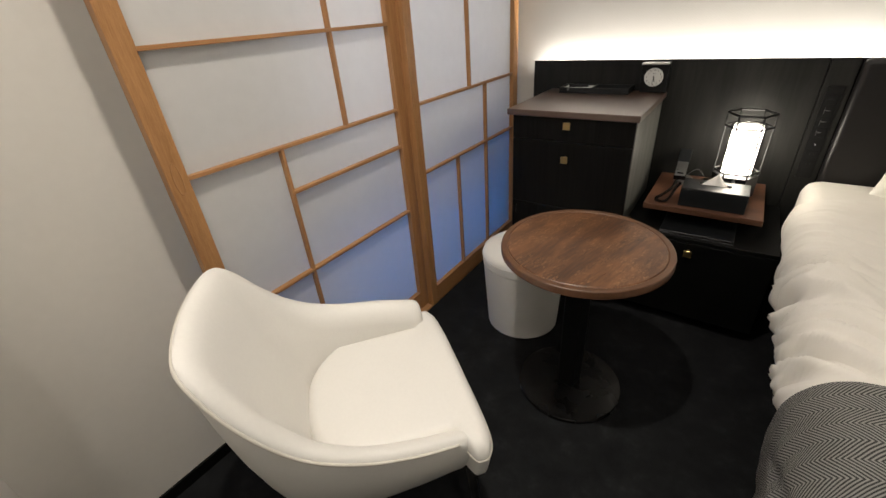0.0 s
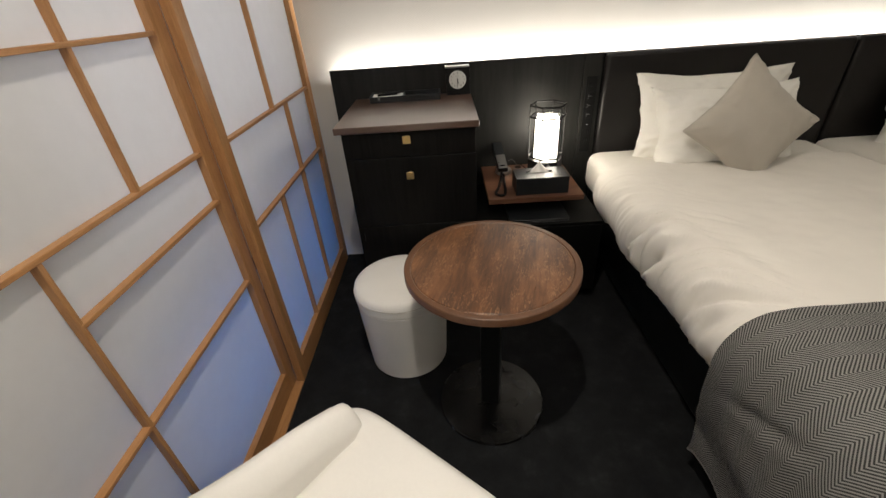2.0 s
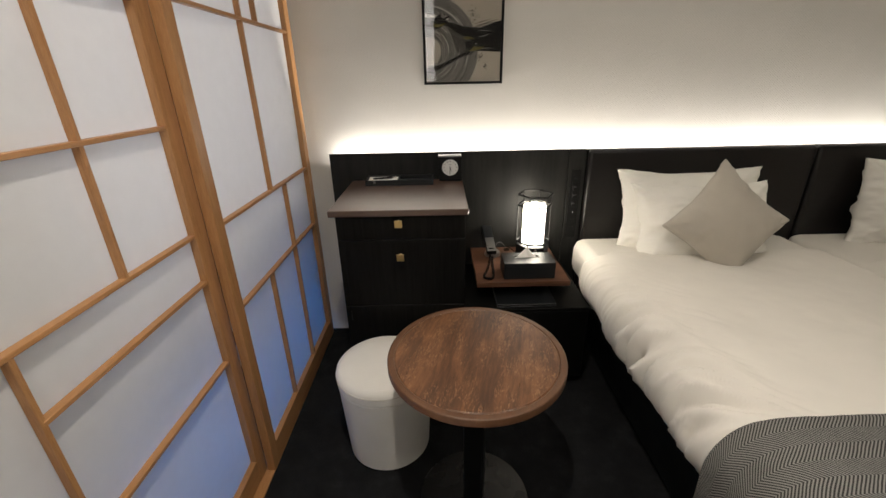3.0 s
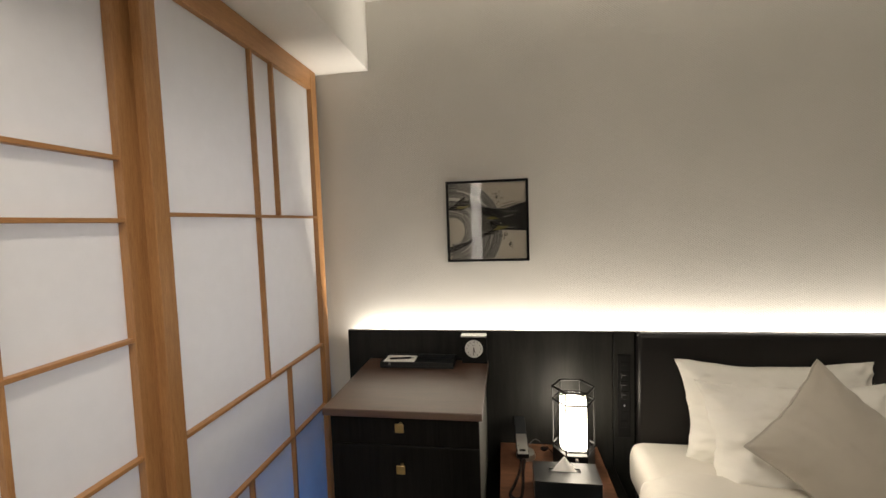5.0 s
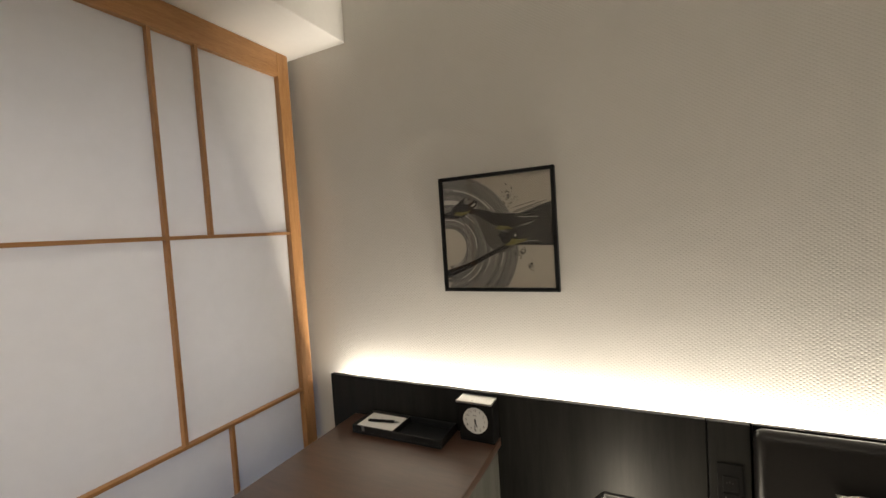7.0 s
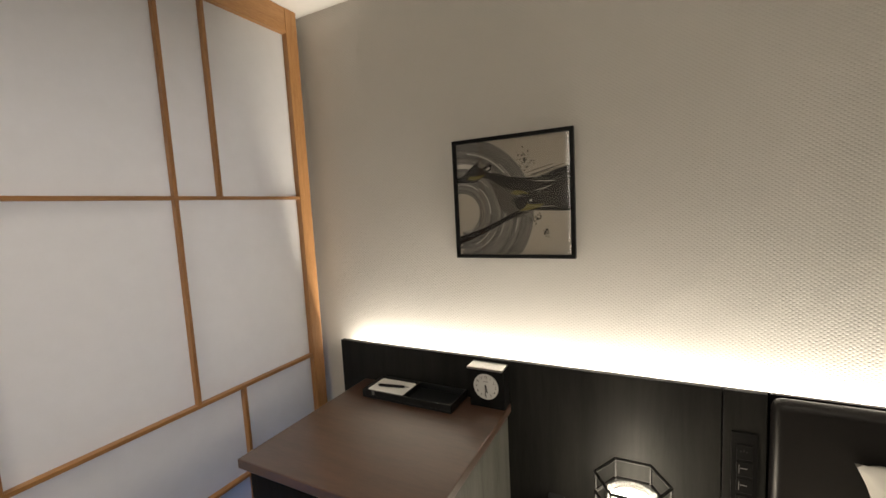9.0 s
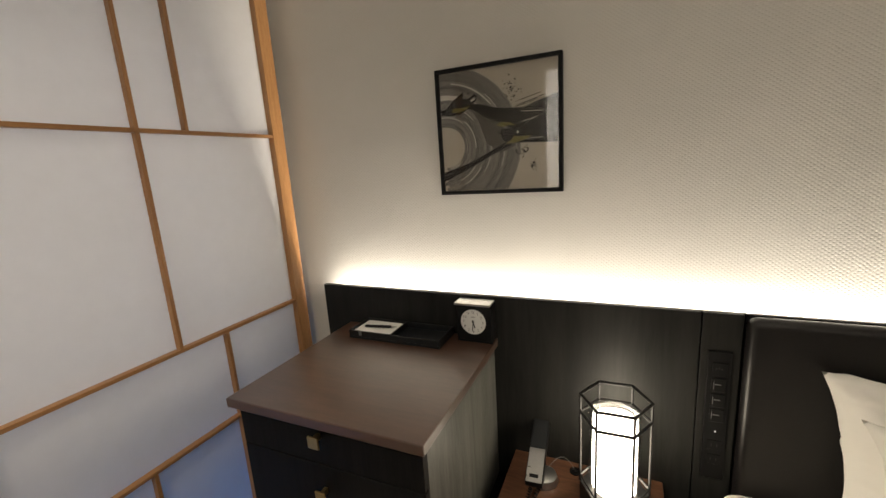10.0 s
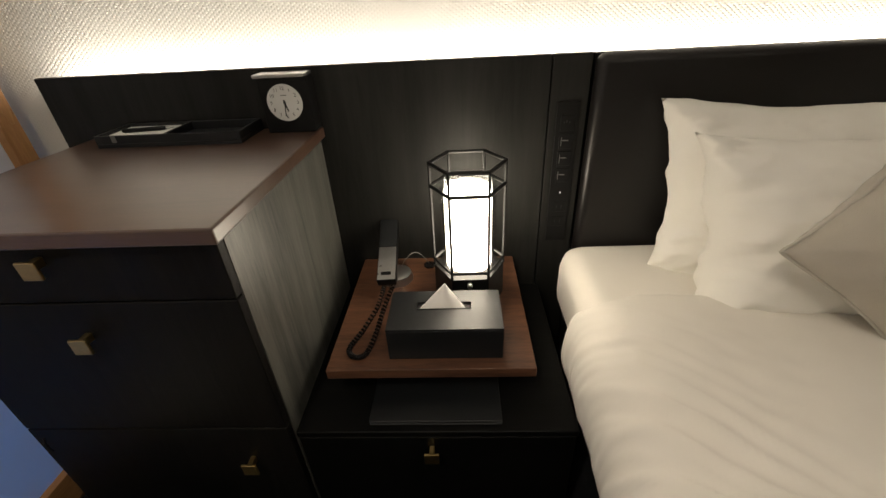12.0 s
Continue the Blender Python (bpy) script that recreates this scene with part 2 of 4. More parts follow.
# piping toned darker than the leather, to carry the shadow line beside it
CREAM_SEAM_SHADED = simple("cream_piping_shaded", (0.60, 0.565, 0.50), 0.55, 0, 0.05, 130, 0.1, 5, 0.3)
BLACK_LEATHER = simple("black_leather", (0.007, 0.008, 0.009), 0.42, 0, 0.2, 110, 0.35, 5, 0.45)
PAD_LEATHER = simple("headboard_leather", (0.0062, 0.0051, 0.0050), 0.37, 0, 0.2, 90, 0.25, 4, 0.40)
COTTON = fabric("white_cotton", (0.785, 0.750, 0.685), 0.0012, 0.8, 0.02, 0.08, 0.1)
PILLOWCASE = fabric("pillow_cotton", (0.82, 0.80, 0.745), 0.0012, 0.8, 0.02, 0.08, 0.1)
LINEN = fabric("grey_beige_linen", (0.49, 0.45, 0.385), 0.0016, 0.9, 0.05, 0.35, 0.2)
LINEN_SEAM = fabric("linen_piping", (0.50, 0.47, 0.41), 0.0016, 0.9, 0.05, 0.2, 0.2)
CANVAS = fabric("cream_canvas", (0.80, 0.775, 0.72), 0.0032, 0.85, 0.03, 0.35, 0.1)
WOOL = twill()
WOOL_EDGE = fabric("grey_wool_edge", (0.16, 0.156, 0.148), 0.004, 0.95, 0.25, 0.4, 0.1)
NOTEPAPER = simple("white_notepaper", (0.80, 0.79, 0.76), 0.7, 0, 0.02, 60, 0.05, 3)
TISSUE = simple("white_tissue", (0.82, 0.80, 0.77), 0.9, 0, 0.03, 60, 0.2, 8)
DIAL = simple("clock_dial_white", (0.56, 0.56, 0.54), 0.5, 0, 0.03, 60, 0.03, 6)
INK = simple("black_ink", (0.012, 0.012, 0.012), 0.6, 0, 0.2, 60, 0.0, 6)
GREY_MARK = simple("pale_grey_print", (0.17, 0.17, 0.166), 0.5, 0, 0.05, 60, 0.0, 6)
GLASS = clear_glass("clear_glass")
LAMP_GLOW = glow("lit_lamp_diffuser", (1.0, 0.90, 0.74), LAMP_GLOW_S)
COLUMN_GLOW = glow("reflected_strip_glow", (1.0, 0.95, 0.88), COLUMN_S)
PILOT = glow("pilot_light", (1.0, 1.0, 1.0), 1.2)


# ---- mesh helpers ----
def part(name, bm, mat, parent=None, label="", smooth=None):
    """Links a bmesh as one mesh object, under its thing."""
    me = bpy.data.meshes.new(name)
    bmesh.ops.recalc_face_normals(bm, faces=bm.faces)
    bm.to_mesh(me)
    bm.free()
    me.materials.append(mat)
    ob = new(name, me)
    if smooth is not None:
        me.shade_smooth() if smooth >= 180 else me.set_sharp_from_angle(angle=radians(smooth))
        if smooth < 180:
            for p in me.polygons:
                p.use_smooth = True
    if parent is not None:
        ob.parent = parent
    if label:
        ob["label"] = label
    return ob


def thing(name, label, category, group="", kind=""):
    return tagged(new(name), label, category, group, kind)


def box(x0, x1, y0, y1, z0, z1, bevel=0.0, seg=2, bm=None):
    bm = bm or bmesh.new()
    vs = [bm.verts.new((x, y, z)) for x in (x0, x1) for y in (y0, y1) for z in (z0, z1)]
    fs = [bm.faces.new([vs[i] for i in f]) for f in ((0, 1, 3, 2), (4, 6, 7, 5), (0, 4, 5, 1), (2, 3, 7, 6), (0, 2, 6, 4), (1, 5, 7, 3))]
    if bevel:
        es = list({e for f in fs for e in f.edges})
        bmesh.ops.bevel(bm, geom=es, offset=bevel, segments=seg, profile=0.5, affect="EDGES")
    return bm


def lathe(profile, n=48, cx=0.0, cy=0.0, bm=None):
    """A turned solid from (radius, z) pairs, bottom to top."""
    bm = bm or bmesh.new()
    rings = []
    for r, z in profile:
        rings.append([bm.verts.new((cx + r * math.cos(2 * math.pi * i / n), cy + r * math.sin(2 * math.pi * i / n), z)) for i in range(n)])
    for a, b in zip(rings, rings[1:]):
        for i in range(n):
            bm.faces.new((a[i], a[(i + 1) % n], b[(i + 1) % n], b[i]))
    bm.faces.new(rings[0])
    bm.faces.new(rings[-1])
    return bm


def tube(points, r, n=8, closed=False, bm=None):
    """A round rod along a line of points."""
    bm = bm or bmesh.new()
    pts = [Vector(p) for p in points]
    rings = []
    for i, p in enumerate(pts):
        a = pts[i - 1] if (i or closed) else p
        b = pts[(i + 1) % len(pts)] if (i < len(pts) - 1 or closed) else p
        d = (b - a).normalized()
        ref = Vector((0, 0, 1)) if abs(d.z) < 0.9 else Vector((1, 0, 0))
        s = d.cross(ref).normalized()
        t = s.cross(d)
        rings.append([bm.verts.new(p + r * (math.cos(2 * math.pi * k / n) * s + math.sin(2 * math.pi * k / n) * t)) for k in range(n)])
    pairs = list(zip(rings, rings[1:])) + ([(rings[-1], rings[0])] if closed else [])
    for a, b in pairs:
        for k in range(n):
            bm.faces.new((a[k], a[(k + 1) % n], b[(k + 1) % n], b[k]))
    if not closed:
        bm.faces.new(rings[0])
        bm.faces.new(rings[-1])
    return bm


def sheet(rows, closed_u=False, bm=None):
    """A surface through rows of points."""
    bm = bm or bmesh.new()
    g = [[bm.verts.new(p) for p in r] for r in rows]
    for a, b in zip(g, g[1:]):
        m = len(a)
        for i in range(m if closed_u else m - 1):
            bm.faces.new((a[i], a[(i + 1) % m], b[(i + 1) % m], b[i]))
    return bm


def lettering(text, size, m, thick=0.0004):
    """Letters in the built-in font as a bmesh, centred, at the pose m."""
    cu = bpy.data.curves.new("lettering", "FONT")
    cu.body, cu.size, cu.align_x, cu.align_y, cu.extrude, cu.resolution_u = text, size, "CENTER", "CENTER", thick, 2
    ob = bpy.data.objects.new("lettering", cu)
    me = bpy.data.meshes.new_from_object(ob)
    bm = bmesh.new()
    bm.from_mesh(me)
    bm.transform(m)
    bpy.data.objects.remove(ob)
    bpy.data.meshes.remove(me)
    return bm


def join(*bms):
    out = bmesh.new()
    for b in bms:
        me = bpy.data.meshes.new("joined")
        b.to_mesh(me)
        out.from_mesh(me)
        b.free()
        bpy.data.meshes.remove(me)
    return out


# ---- the room ----
WALL_Y, CEIL = 2.255, 2.5
X0, X1, Y0 = -1.143, 2.75, -2.2


def structure(name, bm, mat, label, category, smooth=None):
    return tagged(part(name, bm, mat, None, "", smooth), label, category, "", "structure")


structure("floor", box(-1.6, X1 + 0.1, Y0 - 0.1, WALL_Y + 0.1, -0.1, 0.0), CARPET, "dark charcoal mottled carpet over the whole floor", "floor")
structure("ceiling", box(-1.6, X1 + 0.1, Y0 - 0.1, WALL_Y + 0.1, CEIL, CEIL + 0.1), WHITE_PAINT, "plain white painted ceiling", "ceiling")
structure("wall_north", box(-1.6, X1 + 0.1, WALL_Y, WALL_Y + 0.1, 0, CEIL), WALLPAPER, "off-white embossed wallpaper wall above the headboard", "wall")
structure("wall_east", box(X1, X1 + 0.1, Y0, WALL_Y, 0, CEIL), PLASTER, "plain beige painted wall", "wall")
structure("wall_south", box(-1.6, X1, Y0 - 0.1, Y0, 0, CEIL), PLASTER, "plain beige painted wall", "wall")
# the window wall: solid to the south of the screens, a window recess behind them
structure("wall_west", box(-1.6, X0, Y0, 0.50, 0, CEIL), PLASTER, "plain beige painted wall beside the paper screens", "wall")
structure("wall_window_head", box(-1.6, -1.40, 0.50, WALL_Y, 1.75, CEIL), PLASTER, "plain wall above the low window", "wall")
structure("wall_window_foot", box(-1.6, -1.40, 0.50, WALL_Y, 0.0, 0.06), PLASTER, "plain wall under the low window", "wall")
# block added to hold back window light at the end of the screen
structure("leak_block", box(-1.40, -1.075, 2.150, WALL_Y, 0.13, 2.199), PLASTER, "plain block added to stop window light leaking past the screen", "jamb")
structure("wall_return", box(X0, -0.42, -0.26, -0.125, 0, CEIL), PLASTER, "beige painted return wall of the entrance", "wall")
structure("ceiling_soffit", box(-1.40, -0.750, -0.125, WALL_Y, 2.199, CEIL, 0.003), WHITE_PAINT, "white painted soffit above the paper screens", "soffit")
# glowing strip added out of view; gives the stripe in the picture glass
col = thing("reflected_strip", "tall narrow glowing white strip, added out of view for the picture glass to reflect", "wall light")
part("diffuser", box(-0.49, -0.385, -0.1235, -0.110, 1.00, 2.10, 0.004, 2), COLUMN_GLOW, col, "added glowing white strip")
win = thing("window_1", "low window with a dark metal frame behind the screens", "window", "", "structure")
for n, b in (("window_frame", (-1.50, -1.46, 0.50, 0.54, 0.06, 1.75)), ("window_frame", (-1.50, -1.46, 2.21, 2.25, 0.06, 1.75)), ("window_frame", (-1.50, -1.46, 0.54, 2.21, 0.06, 0.10)), ("window_frame", (-1.50, -1.46, 0.54, 2.21, 1.71, 1.75))):
    part(n, box(*b), BLACK_METAL, win)
pane = part("pane", box(-1.484, -1.478, 0.54, 2.21, 0.10, 1.71), GLASS, win)
pane.visible_shadow = False
structure("baseboard", box(X0, X0 + 0.008, -0.125, 0.50, 0, 0.045, 0.001), EBONY_H, "thin black skirting board", "baseboard")
structure("baseboard", box(X0, -0.42, -0.125, -0.117, 0, 0.045, 0.001), EBONY_H, "thin black skirting board", "baseboard")
# trim rings out of view, for the downlight and the three fill lamps
for dx, dy, k, beam in DOWN:
    dl = thing("ceiling_lamp_trim", "small round white ceiling trim ring of the downlight and the added fill lamps", "downlight", "ceiling downlights")
    dl.location = (dx, dy, CEIL)
    part("trim_ring", sheet([[(r * math.cos(a * math.pi / 16), r * math.sin(a * math.pi / 16), z) for a in range(32)] for r, z in ((0.036, 0.0), (0.036, -0.004), (0.046, -0.006), (0.05, 0.0))], True), WHITE_PAINT, dl, "", 180)


# ---- paper screens ----
def shoji(label, xf, y0, y1, left_w, right_w, levels, uprights, pull_y):
    """A sliding paper screen whose frame front lies at xf, from y0 to y1. levels: (z, from y, to y); uprights: (y, from z, to z)."""
    ob = thing("shoji_screen", label, "sliding screen", "sliding paper screens")
    z0, z1, zb, zt = 0.006, 2.197, 0.100, 2.112
    back, bar = xf - 0.030, 0.0052
    ya, yb = y0 + left_w, y1 - right_w
    for a, b, py in ((y0, ya, pull_y[0]), (yb, y1, pull_y[1])):
        bm = box(back, xf, a, b, z0, z1, 0.0015, 1)
        st = part("stile", bm, CEDAR_V, ob)
        if py:
            # crescent finger pull on the stile; its hollow is a shaded copy of the cedar
            yc, zc, hw, hh = py, 0.968, 0.0095, 0.040
            rim = tube([(xf + 0.0005, yc + hw * math.cos(k * math.pi / 16), zc + hh * math.sin(k * math.pi / 16)) for k in range(32)], 0.0014, 6, True)
            part("finger_pull", rim, CEDAR_V, st, "oval wooden finger pull", 180)
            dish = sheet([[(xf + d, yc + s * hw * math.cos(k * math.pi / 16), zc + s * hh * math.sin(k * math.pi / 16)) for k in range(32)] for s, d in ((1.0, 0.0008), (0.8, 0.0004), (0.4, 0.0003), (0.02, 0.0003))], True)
            part("pull_dish", dish, CEDAR_SHADED, st, "", 180)
    part("bottom_rail", box(back, xf - 0.001, ya, yb, z0 + 0.004, zb, 0.0015, 1), CEDAR_H, ob)
    part("top_rail", box(back, xf - 0.001, ya, yb, zt, z1, 0.0015, 1), CEDAR_H, ob)
    xp = xf - 0.022
    part("paper", box(xp - 0.0012, xp, ya - 0.004, yb + 0.004, zb - 0.004, zt + 0.004), PAPER, ob, "white translucent paper")
    xb = xf - 0.003
    for z, a, b in levels:
        part("level_bar", box(xp, xb, max(a, ya), min(b, yb), z - bar, z + bar, 0.001, 1), CEDAR_H, ob)
    for y, a, b in uprights:
        part("upright_bar", box(xp, xb - 0.0012, y - bar, y + bar, max(a, zb), min(b, zt), 0.001, 1), CEDAR_V, ob)
    return ob


# cedar copy with the shade of the pull's hollow put into its colour
CEDAR_SHADED = wood("cedar_shaded_pull", (0.30, 0.14, 0.05), (0.44, 0.23, 0.09), (14, 14, 1), 0.5, 5, 0.45, 0.08)
shoji("sliding shoji screen of honey cedar and white paper beside the cabinet", -0.988, 1.300, 2.217, 0.046, 0.050,
      [(1.548, 0, 9), (0.967, 0, 9), (0.684, 0, 9)],
      [(1.739, 0.967, 9), (1.868, 1.548, 9), (1.880, 0, 0.967), (1.612, 0, 0.684)], (0, 2.199))
shoji("sliding shoji screen of honey cedar and white paper behind the armchair", -1.025, 0.408, 1.312, 0.048, 0.054,
      [(1.677, 0.998, 9), (1.534, 0, 9), (1.251, 0, 9), (0.961, 0, 9), (0.820, 0.73, 9), (0.536, 0, 9)],
      [(0.998, 0.960, 9), (0.731, 0, 0.960)], (0.431, 0))
track = thing("shoji_track", "cedar floor track under the sliding paper screens", "track", "", "structure")
part("rail", box(-1.065, -0.992, 0.40, 2.20, 0.0, 0.006), CEDAR_H, track)

# ---- headboard wall ----
HB, HB_T = 2.204, 1.024
hb = thing("headboard_panel", "black stained oak wall panel with a concealed light slot", "headboard", "", "structure")
part("panel", box(-0.886, 0.2805, HB, 2.222, 0, HB_T, 0.0012, 1), EBONY_PANEL_SHEEN, hb)
part("panel", box(0.2835, 0.368, HB, 2.222, 0, HB_T, 0.0012, 1), EBONY_PANEL_SHEEN, hb)
# sheet added so the strip light doesn't leak through the panel gaps
part("leak_backing", box(-0.884, 2.58, 2.2225, 2.2262, 0, HB_T - 0.002), BLACK_PLASTIC, hb)
part("back_batten", box(-0.86, 2.55, 2.2264, 2.2545, 0.90, 0.935), BLACK_PLASTIC, hb)
for i, (a, b) in enumerate(((0.3705, 1.472), (1.478, 2.58))):
    pad = thing("padded_headboard", "black leather padded headboard panel behind the bed", "headboard", "padded headboards")
    part("cushion_panel", box(a, b, 2.168, 2.214, 0.10, HB_T + 0.001, 0.022, 6), PAD_LEATHER, pad, "", 40)
    part("backboard", box(a + 0.004, b - 0.004, 2.214, 2.222, 0.10, HB_T - 0.001), BLACK_PLASTIC, pad)
# switch and socket plate
plate = thing("switch_plate", "tall black switch and socket plate with pale markings", "switch plate")
part("plate", box(0.300, 0.351, 2.1995, 2.204, 0.568, 0.926, 0.001, 1), BLACK_PLASTIC, plate)
for i, z in enumerate((0.879, 0.837, 0.795, 0.753)):
    bt = part("rocker", box(0.310, 0.342, 2.197, 2.1995, z - 0.018, z + 0.018, 0.0008, 1), BLACK_PLASTIC, plate)
    if i:
        part("marking", join(box(0.3145, 0.3158, 2.1963, 2.197, z - 0.011, z + 0.010), box(0.3175, 0.331, 2.1963, 2.197, z + 0.001, z + 0.0032)), GREY_MARK, bt)
    else:
        part("marking", join(*[box(0.317 + 0.006 * k, 0.3195 + 0.006 * k, 2.1963, 2.197, z + 0.002 * (k % 2), z + 0.004 + 0.003 * (k % 2)) for k in range(3)]), INK, bt)
part("pilot_lamp", lathe([(0.0016, 0), (0.0016, 0.0015), (0.0008, 0.002)], 12), PILOT, plate, "tiny lit white pilot lamp").matrix_local = pose(0.326, 2.1995, 0.707, 90, 0, 0)
for z in (0.668, 0.627):
    so = part("socket", box(0.310, 0.342, 2.198, 2.1995, z - 0.014, z + 0.014, 0.0008, 1), BLACK_PLASTIC, plate)
    part("slots", join(box(0.319, 0.3208, 2.1976, 2.1982, z - 0.004, z + 0.004), box(0.3315, 0.3333, 2.1976, 2.1982, z - 0.0045, z + 0.0045)), INK, so)

# ---- framed picture ----
pic = thing("framed_picture", "small square abstract ink print in a thin black frame", "picture")
PX0, PX1, PZ0, PZ1, PF = -0.413, -0.053, 1.327, 1.685, 2.237
for b in ((PX0, PX1, PZ1 - 0.011, PZ1), (PX0, PX1, PZ0, PZ0 + 0.011), (PX0, PX0 + 0.011, PZ0 + 0.011, PZ1 - 0.011), (PX1 - 0.011, PX1, PZ0 + 0.011, PZ1 - 0.011)):
    part("frame_bar", box(b[0], b[1], PF, WALL_Y, b[2], b[3], 0.0008, 1), BLACK_PLASTIC, pic)
ART_PAPER = simple("aged_art_paper", (0.46, 0.42, 0.345), 0.8, 0, 0.06, 50, 0.1, 5)
ART_GREY = wood("dry_brush_grey", (0.11, 0.105, 0.095), (0.24, 0.228, 0.20), (10, 10, 10), 0.8, 3, 0.5, 0.05)
ART_PALE = simple("dry_brush_pale", (0.56, 0.54, 0.48), 0.8, 0, 0.2, 90, 0.1, 12)
ART_DARK = simple("brush_ink_black", (0.008, 0.0075, 0.007), 0.75, 0, 0.4, 60, 0.1, 14, 0.2)
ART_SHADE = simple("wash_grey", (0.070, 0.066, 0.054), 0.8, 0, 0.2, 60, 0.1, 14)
ART_GOLD = simple("ochre_dab", (0.15, 0.125, 0.03), 0.7, 0, 0.2, 60, 0.1, 14)
art = part("print", box(PX0 + 0.011, PX1 - 0.011, 2.246, 2.252, PZ0 + 0.011, PZ1 - 0.011), ART_PAPER, pic, "abstract ink print of grey rings and black strokes")
AX, AZ, AW = PX0 + 0.0115, PZ0 + 0.0115, PX1 - PX0 - 0.023


def art_pts(pts):
    return [(AX + AW * min(1, max(0, u)), AZ + AW * min(1, max(0, v))) for u, v in pts]


def arc_band(cu, cv, r0, r1, a0, a1, n=40):
    """A ring segment, cut off at the print's edges."""
    bm = bmesh.new()
    prev = None
    for i in range(n + 1):
        a = radians(a0 + (a1 - a0) * i / n)
        ps = []
        for r in (r0, r1):
            u, v = cu + r * math.cos(a), cv + r * math.sin(a)
            ps.append((AX + AW * min(1, max(0, u)), AZ + AW * min(1, max(0, v))))
        q = [bm.verts.new((x, 0, z)) for x, z in ps]
        if prev:
            bm.faces.new((prev[0], prev[1], q[1], q[0]))
        prev = q
    return bm


def at_depth(bm, k):
    for v in bm.verts:
        v.co.y = 2.2458 - 0.0002 * k
    bmesh.ops.remove_doubles(bm, verts=bm.verts, dist=1e-6)
    return bm


def stroke(pts, k, mat, name):
    bm = bmesh.new()
    bm.faces.new([bm.verts.new((x, 0, z)) for x, z in art_pts(pts)])
    part(name, at_depth(bm, k), mat, art)


ring_rng = random.Random(12)
ART_TONES = [ART_GREY] + [wood("dry_brush_tone", (d, d * 0.96, d * 0.88), (l, l * 0.95, l * 0.85), (10, 10, 10), 0.8, 3, 0.5, 0.05) for d, l in ((0.10, 0.20), (0.13, 0.24), (0.08, 0.16), (0.15, 0.27))]
r = 0.175
while r < 0.66:
    w = ring_rng.uniform(0.008, 0.030)
    outer = min(0.665, r + w)
    part("brush_band", at_depth(arc_band(0.03, 0.38, r, outer + 0.001, -92 + ring_rng.uniform(-4, 4), 100 + ring_rng.uniform(-4, 4)), 0), ring_rng.choice(ART_TONES), art)
    r = outer
for k in range(13):
    r0 = ring_rng.uniform(0.18, 0.65)
    a0 = ring_rng.uniform(-85, 60)
    part("pale_streak", at_depth(arc_band(0.03, 0.38, r0, r0 + ring_rng.uniform(0.002, 0.007), a0, a0 + ring_rng.uniform(25, 70)), 1), ART_PALE, art)
part("pale_streak", at_depth(arc_band(0.03, 0.38, 0.525, 0.536, 38, 82), 1), ART_PALE, art)
part("pale_streak", at_depth(arc_band(0.03, 0.38, 0.40, 0.44, 68, 98), 1), ART_PALE, art)
stroke([(0.30, 0.68), (0.50, 0.58), (0.56, 0.50), (0.53, 0.42), (0.66, 0.36), (0.52, 0.30), (0.40, 0.40), (0.36, 0.52)], 2, ART_SHADE, "grey_wash")
stroke([(0.0, 0.70), (0.05, 0.705), (0.12, 0.77), (0.215, 0.83), (0.205, 0.775), (0.245, 0.765), (0.31, 0.80), (0.335, 0.785), (0.325, 0.745), (0.29, 0.725), (0.36, 0.715), (0.48, 0.675), (0.62, 0.655), (0.72, 0.655), (0.84, 0.69), (1.0, 0.735), (1.0, 0.36), (0.88, 0.365), (0.72, 0.375), (0.60, 0.375), (0.545, 0.405), (0.53, 0.455), (0.50, 0.47), (0.56, 0.50), (0.63, 0.495), (0.57, 0.515), (0.53, 0.545), (0.41, 0.60), (0.31, 0.67), (0.24, 0.685), (0.19, 0.65), (0.13, 0.645), (0.0, 0.655)], 3, ART_DARK, "black_stroke")
stroke([(0.0, 0.085), (0.10, 0.125), (0.30, 0.215), (0.45, 0.29), (0.62, 0.365), (0.57, 0.385), (0.41, 0.315), (0.26, 0.245), (0.10, 0.19), (0.0, 0.165)], 3, ART_DARK, "black_stroke")
# dry ends of the brush along the broad stroke
for k in range(16):
    u0, v0 = ring_rng.uniform(0.62, 0.80), ring_rng.uniform(0.37, 0.70)
    dv, ln, th = ring_rng.uniform(-0.01, 0.06), ring_rng.uniform(0.08, 0.24), ring_rng.uniform(0.0012, 0.004)
    stroke([(u0, v0), (u0 + ln, v0 + dv - th), (u0 + ln, v0 + dv), (u0 + 0.3 * ln, v0 + 0.3 * dv + th)], 4, ART_SHADE if k % 3 else ART_PALE, "dry_streak")
for k in range(7):
    u0, v0, ln = ring_rng.uniform(0.60, 0.72), 0.655 + 0.006 * k, ring_rng.uniform(0.10, 0.28)
    stroke([(u0, v0), (u0 + ln, v0 + 0.25 * ln - 0.004), (u0 + ln, v0 + 0.25 * ln), (u0 + 0.4 * ln, v0 + 0.11 * ln + 0.002)], 2, ART_DARK, "dry_streak")
for pts in ([(0.10, 0.675), (0.17, 0.665), (0.24, 0.685), (0.275, 0.715), (0.24, 0.705), (0.18, 0.70), (0.12, 0.705)], [(0.49, 0.53), (0.54, 0.555), (0.61, 0.545), (0.66, 0.515), (0.60, 0.525), (0.56, 0.51)], [(0.57, 0.375), (0.64, 0.375), (0.76, 0.405), (0.78, 0.43), (0.70, 0.425), (0.64, 0.435), (0.62, 0.405)]):
    stroke(pts, 5, ART_GOLD, "ochre_dab")
